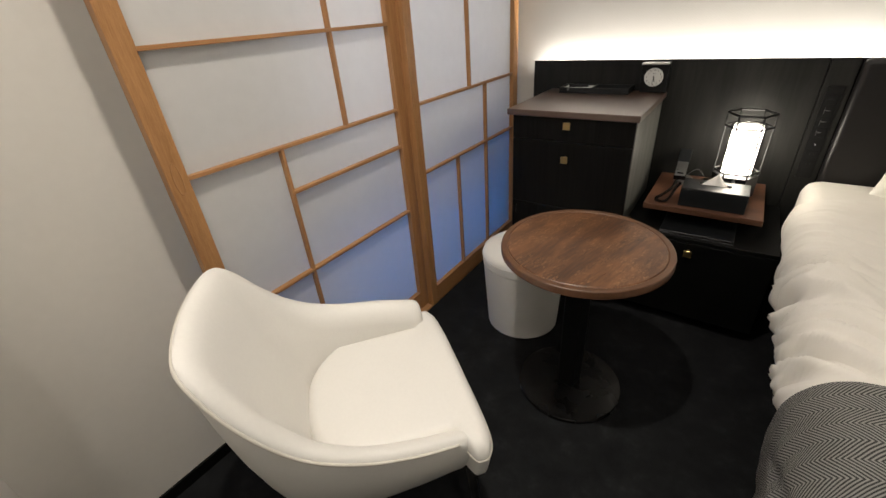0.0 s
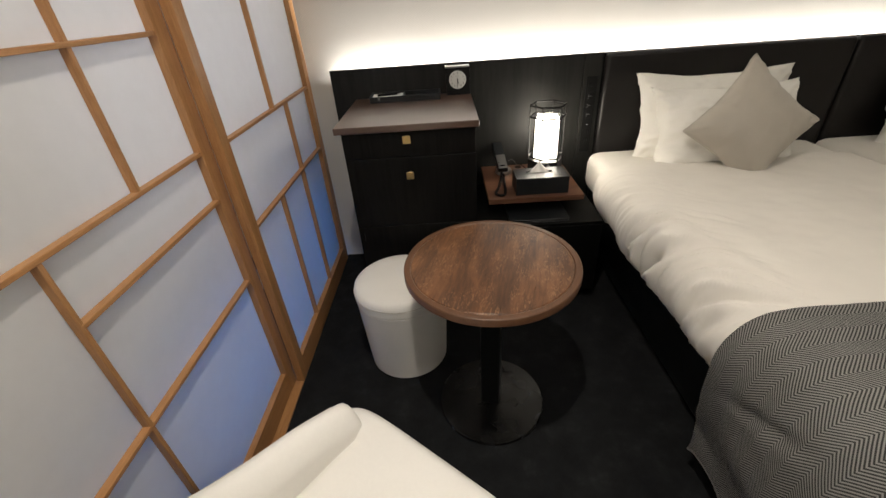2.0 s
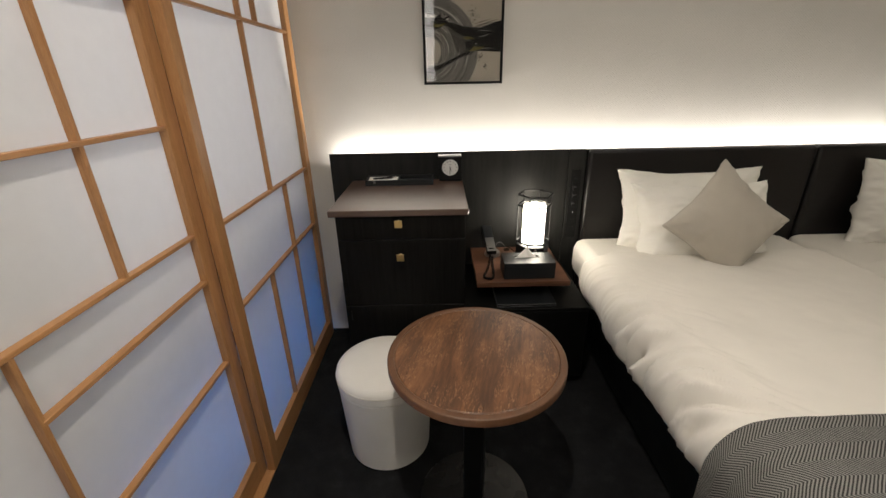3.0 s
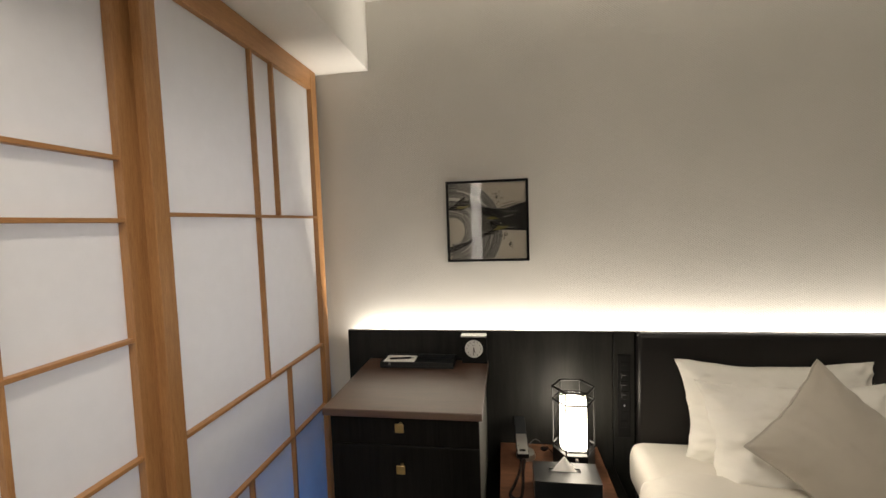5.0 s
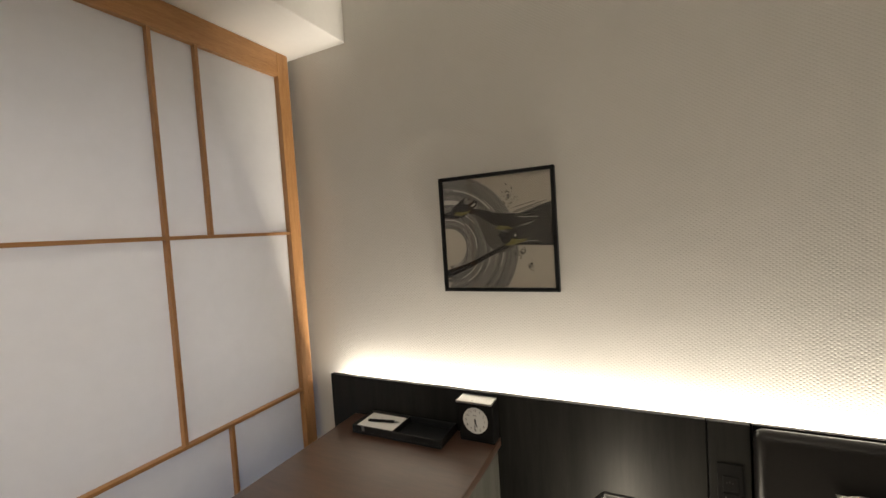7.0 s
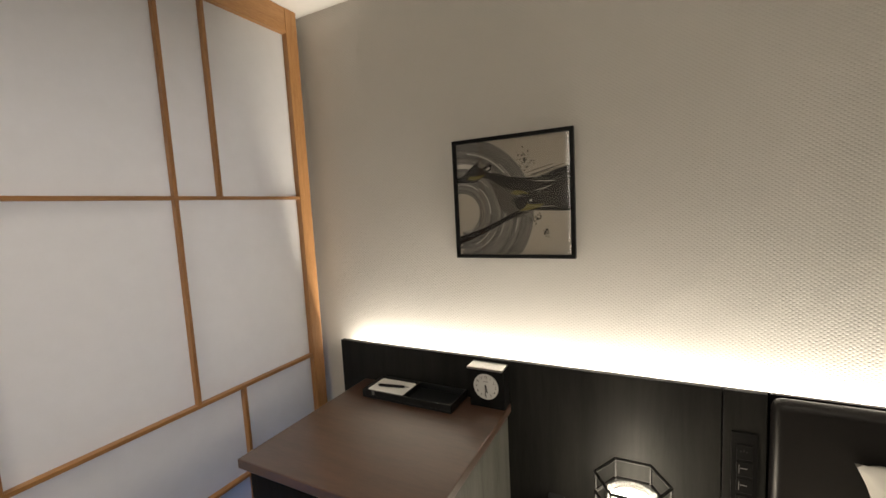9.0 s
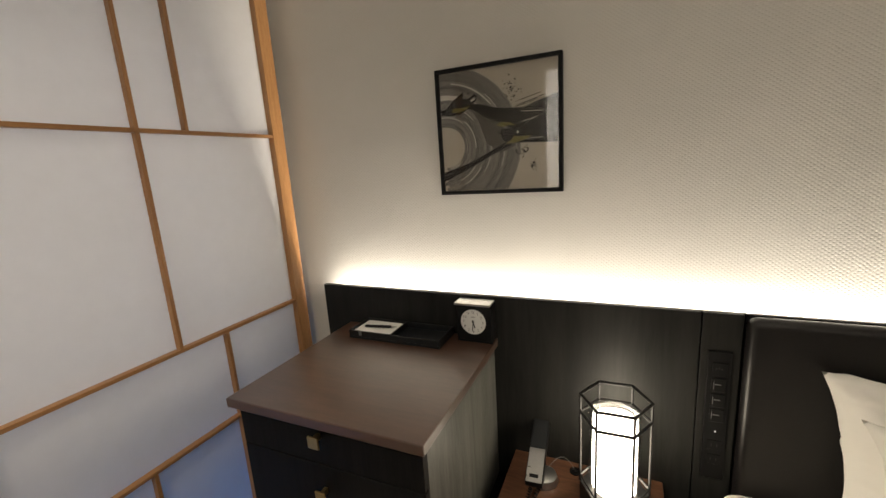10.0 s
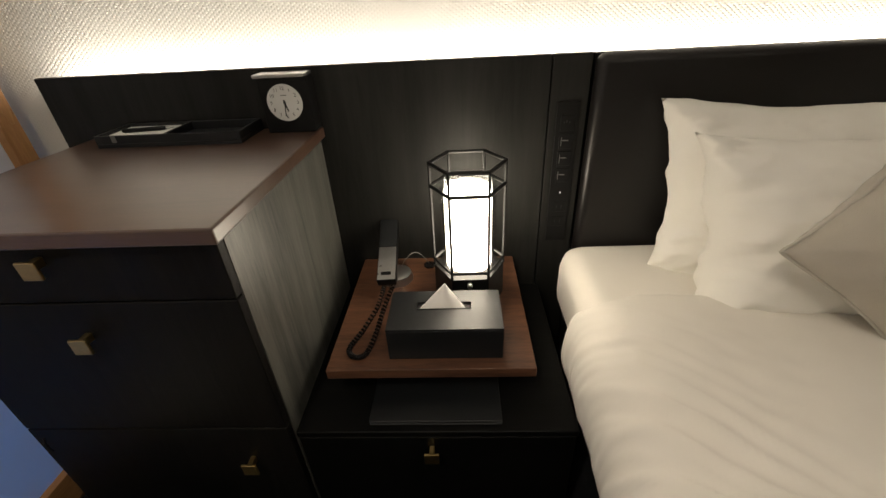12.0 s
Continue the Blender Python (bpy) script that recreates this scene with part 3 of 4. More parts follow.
for pts in ([(0.27, 0.75), (0.31, 0.775), (0.32, 0.76), (0.29, 0.74)], [(0.66, 0.462), (0.675, 0.475), (0.685, 0.46), (0.67, 0.45)]):
    stroke(pts, 6, ART_PALE, "pale_dab")
rng = random.Random(5)
bm = bmesh.new()
for cu, cv, n, sp in ((0.63, 0.80, 60, 0.045), (0.69, 0.30, 34, 0.035), (0.80, 0.19, 30, 0.022), (0.74, 0.32, 20, 0.02), (0.24, 0.80, 14, 0.05)):
    for i in range(n):
        u, v, r = cu + rng.gauss(0, sp * 0.7), cv + rng.gauss(0, sp), rng.uniform(0.002, 0.008)
        bm.faces.new([bm.verts.new((AX + AW * (u + r * rng.uniform(0.6, 1.2) * math.cos(k * 1.05)), 0, AZ + AW * (v + r * rng.uniform(0.6, 1.2) * math.sin(k * 1.05)))) for k in range(6)])
part("ink_spatter", at_depth(bm, 7), ART_DARK, art)["kind"] = "stuff"
gl = part("glazing", box(PX0 + 0.010, PX1 - 0.010, 2.2405, 2.2425, PZ0 + 0.010, PZ1 - 0.010), GLASS, pic, "reflective picture glass")
gl.visible_shadow = False


# ---- cabinet ----
def knob(parent, x, y, z, s=0.0145):
    """A square brass plate on a short stem."""
    k = part("knob", box(x - s, x + s, y - 0.024, y - 0.019, z - s, z + s, 0.001, 1), BRASS, parent, "square brushed brass knob")
    part("stem", box(x - 0.005, x + 0.005, y - 0.019, y, z - 0.003, z + 0.011, 0.001, 1), BRASS, k)


CF = 1.706
cab = thing("cabinet", "black oak bedside cabinet with walnut top and brass knobs", "cabinet")
part("body", box(-0.762, -0.258, CF + 0.018, HB, 0.04, 0.868, 0.001, 1), EBONY, cab)
part("side_panel", box(-0.258, -0.2545, CF + 0.019, HB, 0.04, 0.868, 0.0008, 1), EBONY_SIDE_LIT, cab, "cabinet side with the lantern's light in its paler streaked colour")
part("plinth", box(-0.755, -0.265, CF + 0.05, HB, 0.0, 0.04), BLACK_PLASTIC, cab)
part("top", box(-0.783, -0.242, 1.690, HB, 0.868, 0.893, 0.003, 2), WALNUT_X, cab, "walnut veneered top")
dr = part("drawer_front", box(-0.760, -0.2548, CF, CF + 0.018, 0.768, 0.866, 0.0012, 1), EBONY, cab)
knob(dr, -0.514, CF, 0.838)
do = part("door", box(-0.760, -0.2548, CF, CF + 0.018, 0.470, 0.765, 0.0012, 1), EBONY, cab)
knob(do, -0.514, CF, 0.697)
lo = part("lower_door", box(-0.760, -0.2548, CF, CF + 0.018, 0.045, 0.467, 0.0012, 1), EBONY, cab)
knob(lo, -0.342, CF, 0.372)
part("catch", tube([(-0.738, CF - 0.004, 0.405), (-0.738, CF - 0.006, 0.432), (-0.738, CF - 0.002, 0.445)], 0.0022, 6), BLACK_METAL, lo)

# things on the cabinet
vt = thing("valet_tray", "black leather valet tray on the cabinet", "tray")
T0, T1, TA, TB, TZ = -0.700, -0.382, 2.082, 2.196, 0.893
part("base", box(T0, T1, TA, TB, TZ, TZ + 0.008, 0.001, 1), BLACK_LEATHER, vt)
for b in ((T0, T1, TA, TA + 0.006), (T0, T1, TB - 0.006, TB), (T0, T0 + 0.006, TA + 0.006, TB - 0.006), (T1 - 0.006, T1, TA + 0.006, TB - 0.006), (-0.551, -0.546, TA + 0.006, TB - 0.006)):
    part("wall", box(*b, TZ + 0.008, TZ + 0.026, 0.001, 1), BLACK_LEATHER, vt)
note = part("", box(T0 + 0.008, -0.553, TA + 0.004, TB - 0.008, TZ + 0.0085, TZ + 0.020, 0.0004, 1), NOTEPAPER)
note.name = "notepad"
tagged(note, "white notepad lying in the black tray", "notepad")
part("bookmark_tab", box(-0.662, -0.652, TA - 0.0012, TA - 0.0002, TZ + 0.012, TZ + 0.0275), GREY_MARK, note, "pale paper tab")
pen = thing("pen", "black ballpoint pen lying on the notepad", "pen")
part("barrel", lathe([(0.0035, 0), (0.0046, 0.004), (0.0046, 0.085), (0.0036, 0.092)], 14), BLACK_PLASTIC, pen, "", 40)
part("tip", lathe([(0.0034, 0.092), (0.0009, 0.108)], 12), SILVER, pen, "silver tip", 40)
pen.matrix_local = pose(-0.668, 2.128, TZ + 0.025, 90, 0, 100)

clk = thing("alarm_clock", "black cube alarm clock with a white dial and silver top", "clock")
part("case", box(-0.353, -0.245, 2.156, 2.203, 0.893, 1.010, 0.002, 2), BLACK_PLASTIC, clk)
part("top_button", box(-0.356, -0.246, 2.146, 2.200, 1.010, 1.0165, 0.001, 1), SILVER, clk, "silver snooze bar")
dial = part("dial", lathe([(0.0385, 0), (0.0385, 0.002)], 48), DIAL, clk, "white dial")
DC = Vector((-0.3005, 2.1555, 0.958))
dial.matrix_local = pose(*DC, 90, 0, 0)
for h in range(1, 13):
    a = radians(90 - 30 * h)
    part("numeral", lettering(str(h), 0.0105, pose(0.0295 * math.cos(a), 0.0295 * math.sin(a), 0.0021), 0.0002), INK, dial)
part("brand_bar", box(-0.007, 0.007, 0.0145, 0.0165, 0.0021, 0.0023), GREY_MARK, dial)
for nm, deg, l, w in (("hour_pointer", 90 - 165, 0.019, 0.0016), ("minute_pointer", 90 - 186, 0.028, 0.0011)):
    bm = box(-0.006, l, -w, w, 0.0026, 0.0032)
    bm.transform(pose(0, 0, 0, 0, 0, deg))
    part(nm, bm, INK, dial)
part("hub", lathe([(0.003, 0.0024), (0.003, 0.004)], 16), INK, dial)

# ---- bedside shelf ----
ns = thing("nightstand", "low black oak bedside drawer unit", "nightstand")
part("body", box(-0.257, 0.290, 1.745, HB, 0.05, 0.408, 0.001, 1), EBONY_H, ns)
part("top", box(-0.257, 0.290, 1.728, HB, 0.408, 0.424, 0.0015, 1), EBONY_H, ns)
df = part("drawer_front", box(-0.254, 0.287, 1.730, 1.745, 0.055, 0.404, 0.0012, 1), EBONY_H, ns)
knob(df, 0.008, 1.730, 0.368)
shelf = thing("bedside_shelf", "walnut shelf board raised above the black nightstand", "shelf")
part("board", box(-0.197, 0.215, 1.795, HB, 0.497, 0.520, 0.002, 2), WALNUT_S, shelf)
for x in (-0.12, 0.14):
    part("bracket", box(x - 0.012, x + 0.012, 2.05, HB, 0.424, 0.497), BLACK_METAL, shelf)
part("cable_grommet", lathe([(0.016, 0.520), (0.016, 0.5235), (0.011, 0.5235), (0.011, 0.5205)], 24, -0.012, 2.165), BLACK_PLASTIC, shelf)
fol = thing("information_folder", "black leather information folder lying under the shelf", "folder")
part("cover", box(-0.112, 0.146, 1.742, 2.10, 0.424, 0.429, 0.0015, 1), BLACK_LEATHER, fol)
part("inner_leaf", box(-0.108, 0.138, 1.748, 2.095, 0.429, 0.435), INK, fol)
part("cover", box(-0.112, 0.146, 1.740, 2.10, 0.435, 0.440, 0.0015, 1), BLACK_LEATHER, fol)

tb = thing("tissue_box", "black leather tissue box cover with a pulled tissue", "tissue box")
TX0, TX1, TY0, TY1, TZ1 = -0.074, 0.152, 1.823, 1.945, 0.597
for b in ((TX0, TX1, TY0, TY0 + 0.006), (TX0, TX1, TY1 - 0.006, TY1), (TX0, TX0 + 0.006, TY0 + 0.006, TY1 - 0.006), (TX1 - 0.006, TX1, TY0 + 0.006, TY1 - 0.006)):
    part("side", box(*b, 0.520, TZ1 - 0.004, 0.001, 1), BLACK_LEATHER, tb)
SX0, SX1, SY0, SY1 = -0.018, 0.092, 1.884, 1.906
def plate_with_slot(z):
    out = [(TX0, TY0, z), (TX1, TY0, z), (TX1, TY1, z), (TX0, TY1, z)]
    return out, [(SX0, SY0, z), (SX1, SY0, z), (SX1, SY1, z), (SX0, SY1, z)]


(o1, i1), (o0, i0) = plate_with_slot(TZ1), plate_with_slot(TZ1 - 0.004)
part("lid", sheet([[(x, y, z) for x, y, z in r] for r in (i1, o1, o0, i0, i1)], True), BLACK_LEATHER, tb)
part("slot_welt", tube([(x, y, TZ1) for x, y, z in i1], 0.0014, 6, True), BLACK_PLASTIC, tb)
part("tissue_stack", box(TX0 + 0.008, TX1 - 0.008, TY0 + 0.008, TY1 - 0.008, 0.521, TZ1 - 0.016), TISSUE, tb, "white tissue stack")
rows = []
for j in range(11):
    v = j / 10
    rows.append([(0.034 + (i / 14 - 0.5) * 0.104 * (1 - 0.97 * v) + 0.006 * v, 1.884 + 0.036 * v + 0.0035 * math.sin(i * 0.9 + 2 * v) * (1 - v), TZ1 - 0.006 + 0.042 * v + 0.0015 * math.sin(i * 0.8)) for i in range(15)])
ts = part("tissue", sheet(rows), TISSUE, tb, "folded white tissue standing in the slot", 180)
ts.modifiers.new("thickness", "SOLIDIFY").thickness = 0.0008

# hexagonal lantern
LX, LY = 0.092, 2.040
lan = thing("table_lantern", "hexagonal black wire lantern with a lit white cylinder", "lamp")


def hexa(r, z, k=6):
    return [(LX + r * math.cos(radians(60 * i + 1)), LY + r * math.sin(radians(60 * i + 1)), z) for i in range(k)]


bm = bmesh.new()
lo_r, up_r = [bm.verts.new(p) for p in hexa(0.080, 0.520)], [bm.verts.new(p) for p in hexa(0.080, 0.606)]
for i in range(6):
    bm.faces.new((lo_r[i], lo_r[(i + 1) % 6], up_r[(i + 1) % 6], up_r[i]))
bm.faces.new(lo_r)
bm.faces.new(up_r)
part("base", bm, BLACK_METAL, lan)
for z in (0.850, 0.801, 0.622):
    part("ring", tube(hexa(0.079, z), 0.0040, 6, True), BLACK_METAL, lan)
for a, b in zip(hexa(0.079, 0.606), hexa(0.079, 0.850)):
    part("rod", tube([a, b], 0.0034, 6), BLACK_METAL, lan)
part("diffuser", lathe([(0.047, 0.608), (0.051, 0.612), (0.051, 0.786), (0.047, 0.796), (0.002, 0.799)], 40, LX, LY), LAMP_GLOW, lan, "lit opal white cylinder", 40)
gt = part("glass_sleeve", sheet([[(LX + r * math.cos(a * math.pi / 24), LY + r * math.sin(a * math.pi / 24), z) for a in range(48)] for r, z in ((0.060, 0.608), (0.060, 0.805), (0.0575, 0.805), (0.0575, 0.608))], True), GLASS, lan, "clear glass sleeve", 40)
gt.visible_shadow = False
part("dimmer_knob", lathe([(0.006, 0), (0.006, 0.010), (0.004, 0.013)], 16), SILVER, lan, "small silver knob").matrix_local = pose(LX, LY - 0.0690, 0.594, 90, 0, 0)
part("cord", tube([(-0.012, 2.165, 0.522), (0.0, 2.15, 0.540), (0.020, 2.12, 0.530), (0.04, 2.09, 0.524)], 0.002, 6), BLACK_PLASTIC, lan, "", 180)

# telephone handset on its stand
ph = thing("telephone", "slim silver and black telephone handset leaning on its stand", "telephone")
foot = part("stand", lathe([(0.040, 0.520), (0.041, 0.524), (0.036, 0.540), (0.020, 0.548)], 36, -0.092, 2.105), SILVER, ph, "round silver stand", 40)
hs = part("handset", box(-0.0235, 0.0235, -0.100, 0.100, -0.012, 0.012, 0.004, 2), BLACK_PLASTIC, ph, "black handset with a silver face", 40)
part("face", box(-0.0215, 0.0215, -0.098, 0.000, 0.012, 0.0132, 0.0004, 1), SILVER, hs, "brushed silver plate")
part("face", box(-0.0215, 0.0215, 0.002, 0.098, 0.012, 0.0130, 0.0004, 1), BLACK_LEATHER, hs, "dark glossy plate")
part("key", box(-0.013, 0.011, -0.086, -0.076, 0.0132, 0.0142, 0.0004, 1), BLACK_PLASTIC, hs)
hs.matrix_local = pose(-0.110, 2.122, 0.597, 21, 0, 3)


def coil(path, r, turns, wire):
    """A coiled cord along a smooth path."""
    pts = [Vector(p) for p in path]
    n, out = turns * 8, []
    for i in range(n + 1):
        f = i / n * (len(pts) - 1)
        k = min(int(f), len(pts) - 2)
        p0, p1, p2, p3 = pts[max(k - 1, 0)], pts[k], pts[k + 1], pts[min(k + 2, len(pts) - 1)]
        t = f - k
        p = 0.5 * (2 * p1 + (p2 - p0) * t + (2 * p0 - 5 * p1 + 4 * p2 - p3) * t * t + (3 * p1 - p0 - 3 * p2 + p3) * t ** 3)
        d = (p2 - p1).normalized()
        s = d.cross(Vector((0, 0, 1))).normalized()
        u = s.cross(d)
        a = 2 * math.pi * i / 8
        out.append(p + r * (math.cos(a) * s + math.sin(a) * u))
    return tube(out, wire, 5)


part("coiled_cord", coil([(-0.113, 2.028, 0.552), (-0.122, 1.985, 0.529), (-0.142, 1.905, 0.526), (-0.160, 1.850, 0.526), (-0.145, 1.825, 0.526), (-0.122, 1.835, 0.526), (-0.112, 1.90, 0.526), (-0.108, 1.98, 0.526), (-0.098, 2.06, 0.530)], 0.0046, 56, 0.0019), BLACK_PLASTIC, ph, "black coiled cord", 180)
part("line_cord", tube([(-0.085 + 0.071 * k / 12, 2.12 + 0.047 * math.sin(k / 12 * 1.57), 0.545 + 0.034 * math.sin(k / 12 * 3.1) - 0.020 * k / 12) for k in range(13)], 0.0008, 6), GREY_MARK, ph, "", 180)

# ---- beds ----
def mattress(x0, x1, y0, y1, z0, z1):
    return box(x0, x1, y0, y1, z0, z1, 0.055, 6)


BZ = 0.585
for i, (a, b) in enumerate(((0.326, 1.405), (1.432, 2.52))):
    bed = thing("bed", "single bed with a black base and white fitted sheet", "bed", "twin beds")
    part("base", box(a + 0.085, b - 0.06, 0.22, 2.17, 0.03, 0.395, 0.01, 2), BLACK_LEATHER, bed, "black upholstered base")
    part("mattress", mattress(a, b, 0.16, 2.174, 0.395, BZ), COTTON, bed, "white fitted sheet", 180)


def fbm(x, y, z, s):
    return noise.fractal(Vector((x * s, y * s, z * s)), 0.9, 2.0, 4)


def cloth_path(prof, n):
    """Even steps along a smooth line through (x, z) pairs."""
    P = [Vector((p[0], p[1])) for p in prof]
    fine = []
    for k in range(len(P) - 1):
        p0, p1, p2, p3 = P[max(k - 1, 0)], P[k], P[k + 1], P[min(k + 2, len(P) - 1)]
        for j in range(24):
            t = j / 24
            fine.append(0.5 * (2 * p1 + (p2 - p0) * t + (2 * p0 - 5 * p1 + 4 * p2 - p3) * t * t + (3 * p1 - p0 - 3 * p2 + p3) * t ** 3))
    fine.append(P[-1])
    acc = [0.0]
    for a, b in zip(fine, fine[1:]):
        acc.append(acc[-1] + (b - a).length)
    out, k = [], 0
    for i in range(n + 1):
        s = acc[-1] * i / n
        while k < len(acc) - 2 and acc[k + 1] < s:
            k += 1
        f = (s - acc[k]) / max(1e-9, acc[k + 1] - acc[k])
        out.append((fine[k].lerp(fine[k + 1], f), s))
    return out


def duvet(name, label, x0, x1, y0, y1, seed, RUMPLE=1.0):
    nu, nv = 200, 260
    prof = cloth_path([(x0 + 0.040, 0.385), (x0 + 0.010, 0.425), (x0 - 0.006, 0.480), (x0 + 0.010, 0.545), (x0 + 0.055, 0.592), (x0 + 0.13, 0.614), (x0 + 0.35, 0.622), ((x0 + x1) / 2, 0.626), (x1 - 0.25, 0.622), (x1 - 0.06, 0.606), (x1 - 0.005, 0.560), (x1 - 0.012, 0.50)], nu)
    rows = []
    for j in range(nv + 1):
        v = j / nv
        y = y0 + (y1 - y0) * v
        end = min(1.0, (1 - v) * (y1 - y0) / 0.075)
        drop = 1 - math.sqrt(max(0, 1 - (1 - end) ** 2))
        row = []
        for p, s in prof:
            side = max(0.0, min(1.0, (0.49 - s) / 0.28)) ** 1.5
            k = side * max(0.0, min(1.0, (y - 0.88) / 0.10))
            # short folds square to the hanging side, gathered up to one long crease
            q = y + 1.6 * max(0.0, s - 0.12) ** 1.8 + 0.035 * fbm(y, s, seed + 2, 2.4)
            w1 = noise.noise(Vector((q * 19, s * 2.6, seed)))
            w2 = noise.noise(Vector((q * 37 + 3, s * 5.0, seed + 3)))
            wv = 0.85 * (0.34 - abs(w1) ** 0.8) + 0.30 * (0.28 - abs(w2) ** 0.8) + 0.10 * w1
            wv *= 0.5 + 1.3 * max(0.0, min(1.0, 0.45 + fbm(y, s * 0.5, seed + 4, 2.6)))
            ridge = 0.116 * (1.0 - 0.85 * max(0.0, min(1.0, (y - 1.35) / 0.3))) * k * RUMPLE * wv
            xc = x0 + 0.125 + 0.22 * max(0.0, 1.28 - y) + 0.01 * fbm(y, 0.0, seed, 5.0)
            on = max(0.0, min(1.0, (1.50 - y) / 0.20)) * max(0.0, min(1.0, (y - 0.90) / 0.12)) * RUMPLE
            d = (p.x - xc) / 0.045
            ridge += on * (0.011 * math.exp(-(d + 0.9) ** 2) - 0.009 * math.exp(-(d - 0.7) ** 2)) if s > 0.2 else 0.0
            soft = 0.010 * fbm(p.x, y, seed + 7, 3.2) + 0.0012 * fbm(p.x, y, seed + 8, 9.0)
            hem = 0.026 * fbm(y, 0.2, seed + 9, 3.6) * max(0.0, 1 - s / 0.22)
            x, z = p.x, p.y
            nx = -1.0 * max(0.0, min(1.0, (0.26 - s) / 0.12))
            nz = 1.0 - abs(nx) * 0.75
            x += nx * (0.68 * ridge * min(1.0, 0.5 + s / 0.14) + 0.006 * k * fbm(y, 1.0, seed, 5))
            z += nz * (ridge * 0.9 + soft) + hem
            z = z - drop * max(0.0, z - BZ + 0.02) * 0.9 if s > 0.12 else z
            cut = 0.10 * max(0.0, 1 - s / 0.34) ** 1.4 * v ** 8
            row.append((x + 0.10 * cut, y - cut - 0.012 * fbm(p.x, 0.0, seed + 5, 6.0) * v ** 6, z))
        rows.append(row)
    ob = part(name, sheet(rows), COTTON, None, "", 180)
    md = ob.modifiers.new("thickness", "SOLIDIFY")
    md.thickness, md.offset = 0.012, -1
    part("hem", tube([Vector(r[0]) for r in rows[::2]], 0.0045, 8), COTTON, ob, "stitched hem", 180)
    return tagged(ob, label, "duvet")


duvet("duvet", "rumpled white cotton duvet hanging over the bed side", 0.284, 1.418, 0.20, 1.930, 2.0)
duvet("duvet", "smooth white cotton duvet on the second bed", 1.425, 2.53, 0.20, 1.80, 21.0, 0.4)


def throw():
    nu, nv = 170, 90
    x0, x1, y0, y1 = 0.256, 1.445, 0.24, 0.897
    prof = cloth_path([(x0 + 0.040, 0.105), (x0 + 0.035, 0.20), (x0 + 0.012, 0.32), (x0 + 0.004, 0.45), (x0 + 0.022, 0.545), (x0 + 0.075, 0.612), (x0 + 0.16, 0.636), (x0 + 0.4, 0.644), ((x0 + x1) / 2, 0.648), (x1 - 0.2, 0.642), (x1 - 0.05, 0.618), (x1 - 0.01, 0.52), (x1 - 0.015, 0.48)], nu)
    bm = bmesh.new()
    uvl = bm.loops.layers.uv.new("UVMap")
    grid, uvs = [], {}
    for j in range(nv + 1):
        v = j / nv
        r = []
        for p, s in prof:
            y = y0 + (y1 - y0) * v
            hang = max(0.0, min(1.0, (0.48 - s) / 0.25))
            f = 0.5 + 0.5 * math.sin(y * 13 + 0.6 + 1.5 * fbm(y, s, 4.0, 2.0))
            x = p.x - hang * 0.030 * (f - 0.45) + 0.004 * fbm(y, s, 8.0, 7.0)
            z = p.y + (1 - hang) * 0.006 * fbm(p.x, y, 3.0, 5.0) - 0.010 * max(0.0, (v - 0.97) / 0.03)
            crease = math.exp(-((s - 0.33 + (y - 0.8) * 0.5) / 0.018) ** 2) * math.exp(-((y - 0.72) / 0.10) ** 2)
            x += 0.012 * crease
            y += hang * 0.02 * fbm(s, 2.0, 6.0, 4.0) * v
            vert = bm.verts.new((x, y, z))
            uvs[vert] = (s, y0 + (y1 - y0) * v)
            r.append(vert)
        grid.append(r)
    for a, b in zip(grid, grid[1:]):
        for i in range(nu):
            fc = bm.faces.new((a[i], a[i + 1], b[i + 1], b[i]))
            for lp in fc.loops:
                lp[uvl].uv = uvs[lp.vert]
    hem_line = [r[0].co.copy() for r in grid]
    ob = part("bed_throw", bm, WOOL, None, "", 180)
    md = ob.modifiers.new("thickness", "SOLIDIFY")
    md.thickness, md.offset = 0.007, -1
    part("hem", tube([p + Vector((0.0015, 0, 0)) for p in hem_line], 0.0042, 8), WOOL_EDGE, ob, "rolled grey hem", 180)
    return tagged(ob, "grey herringbone wool throw draped over the bed foot", "throw")


throw()


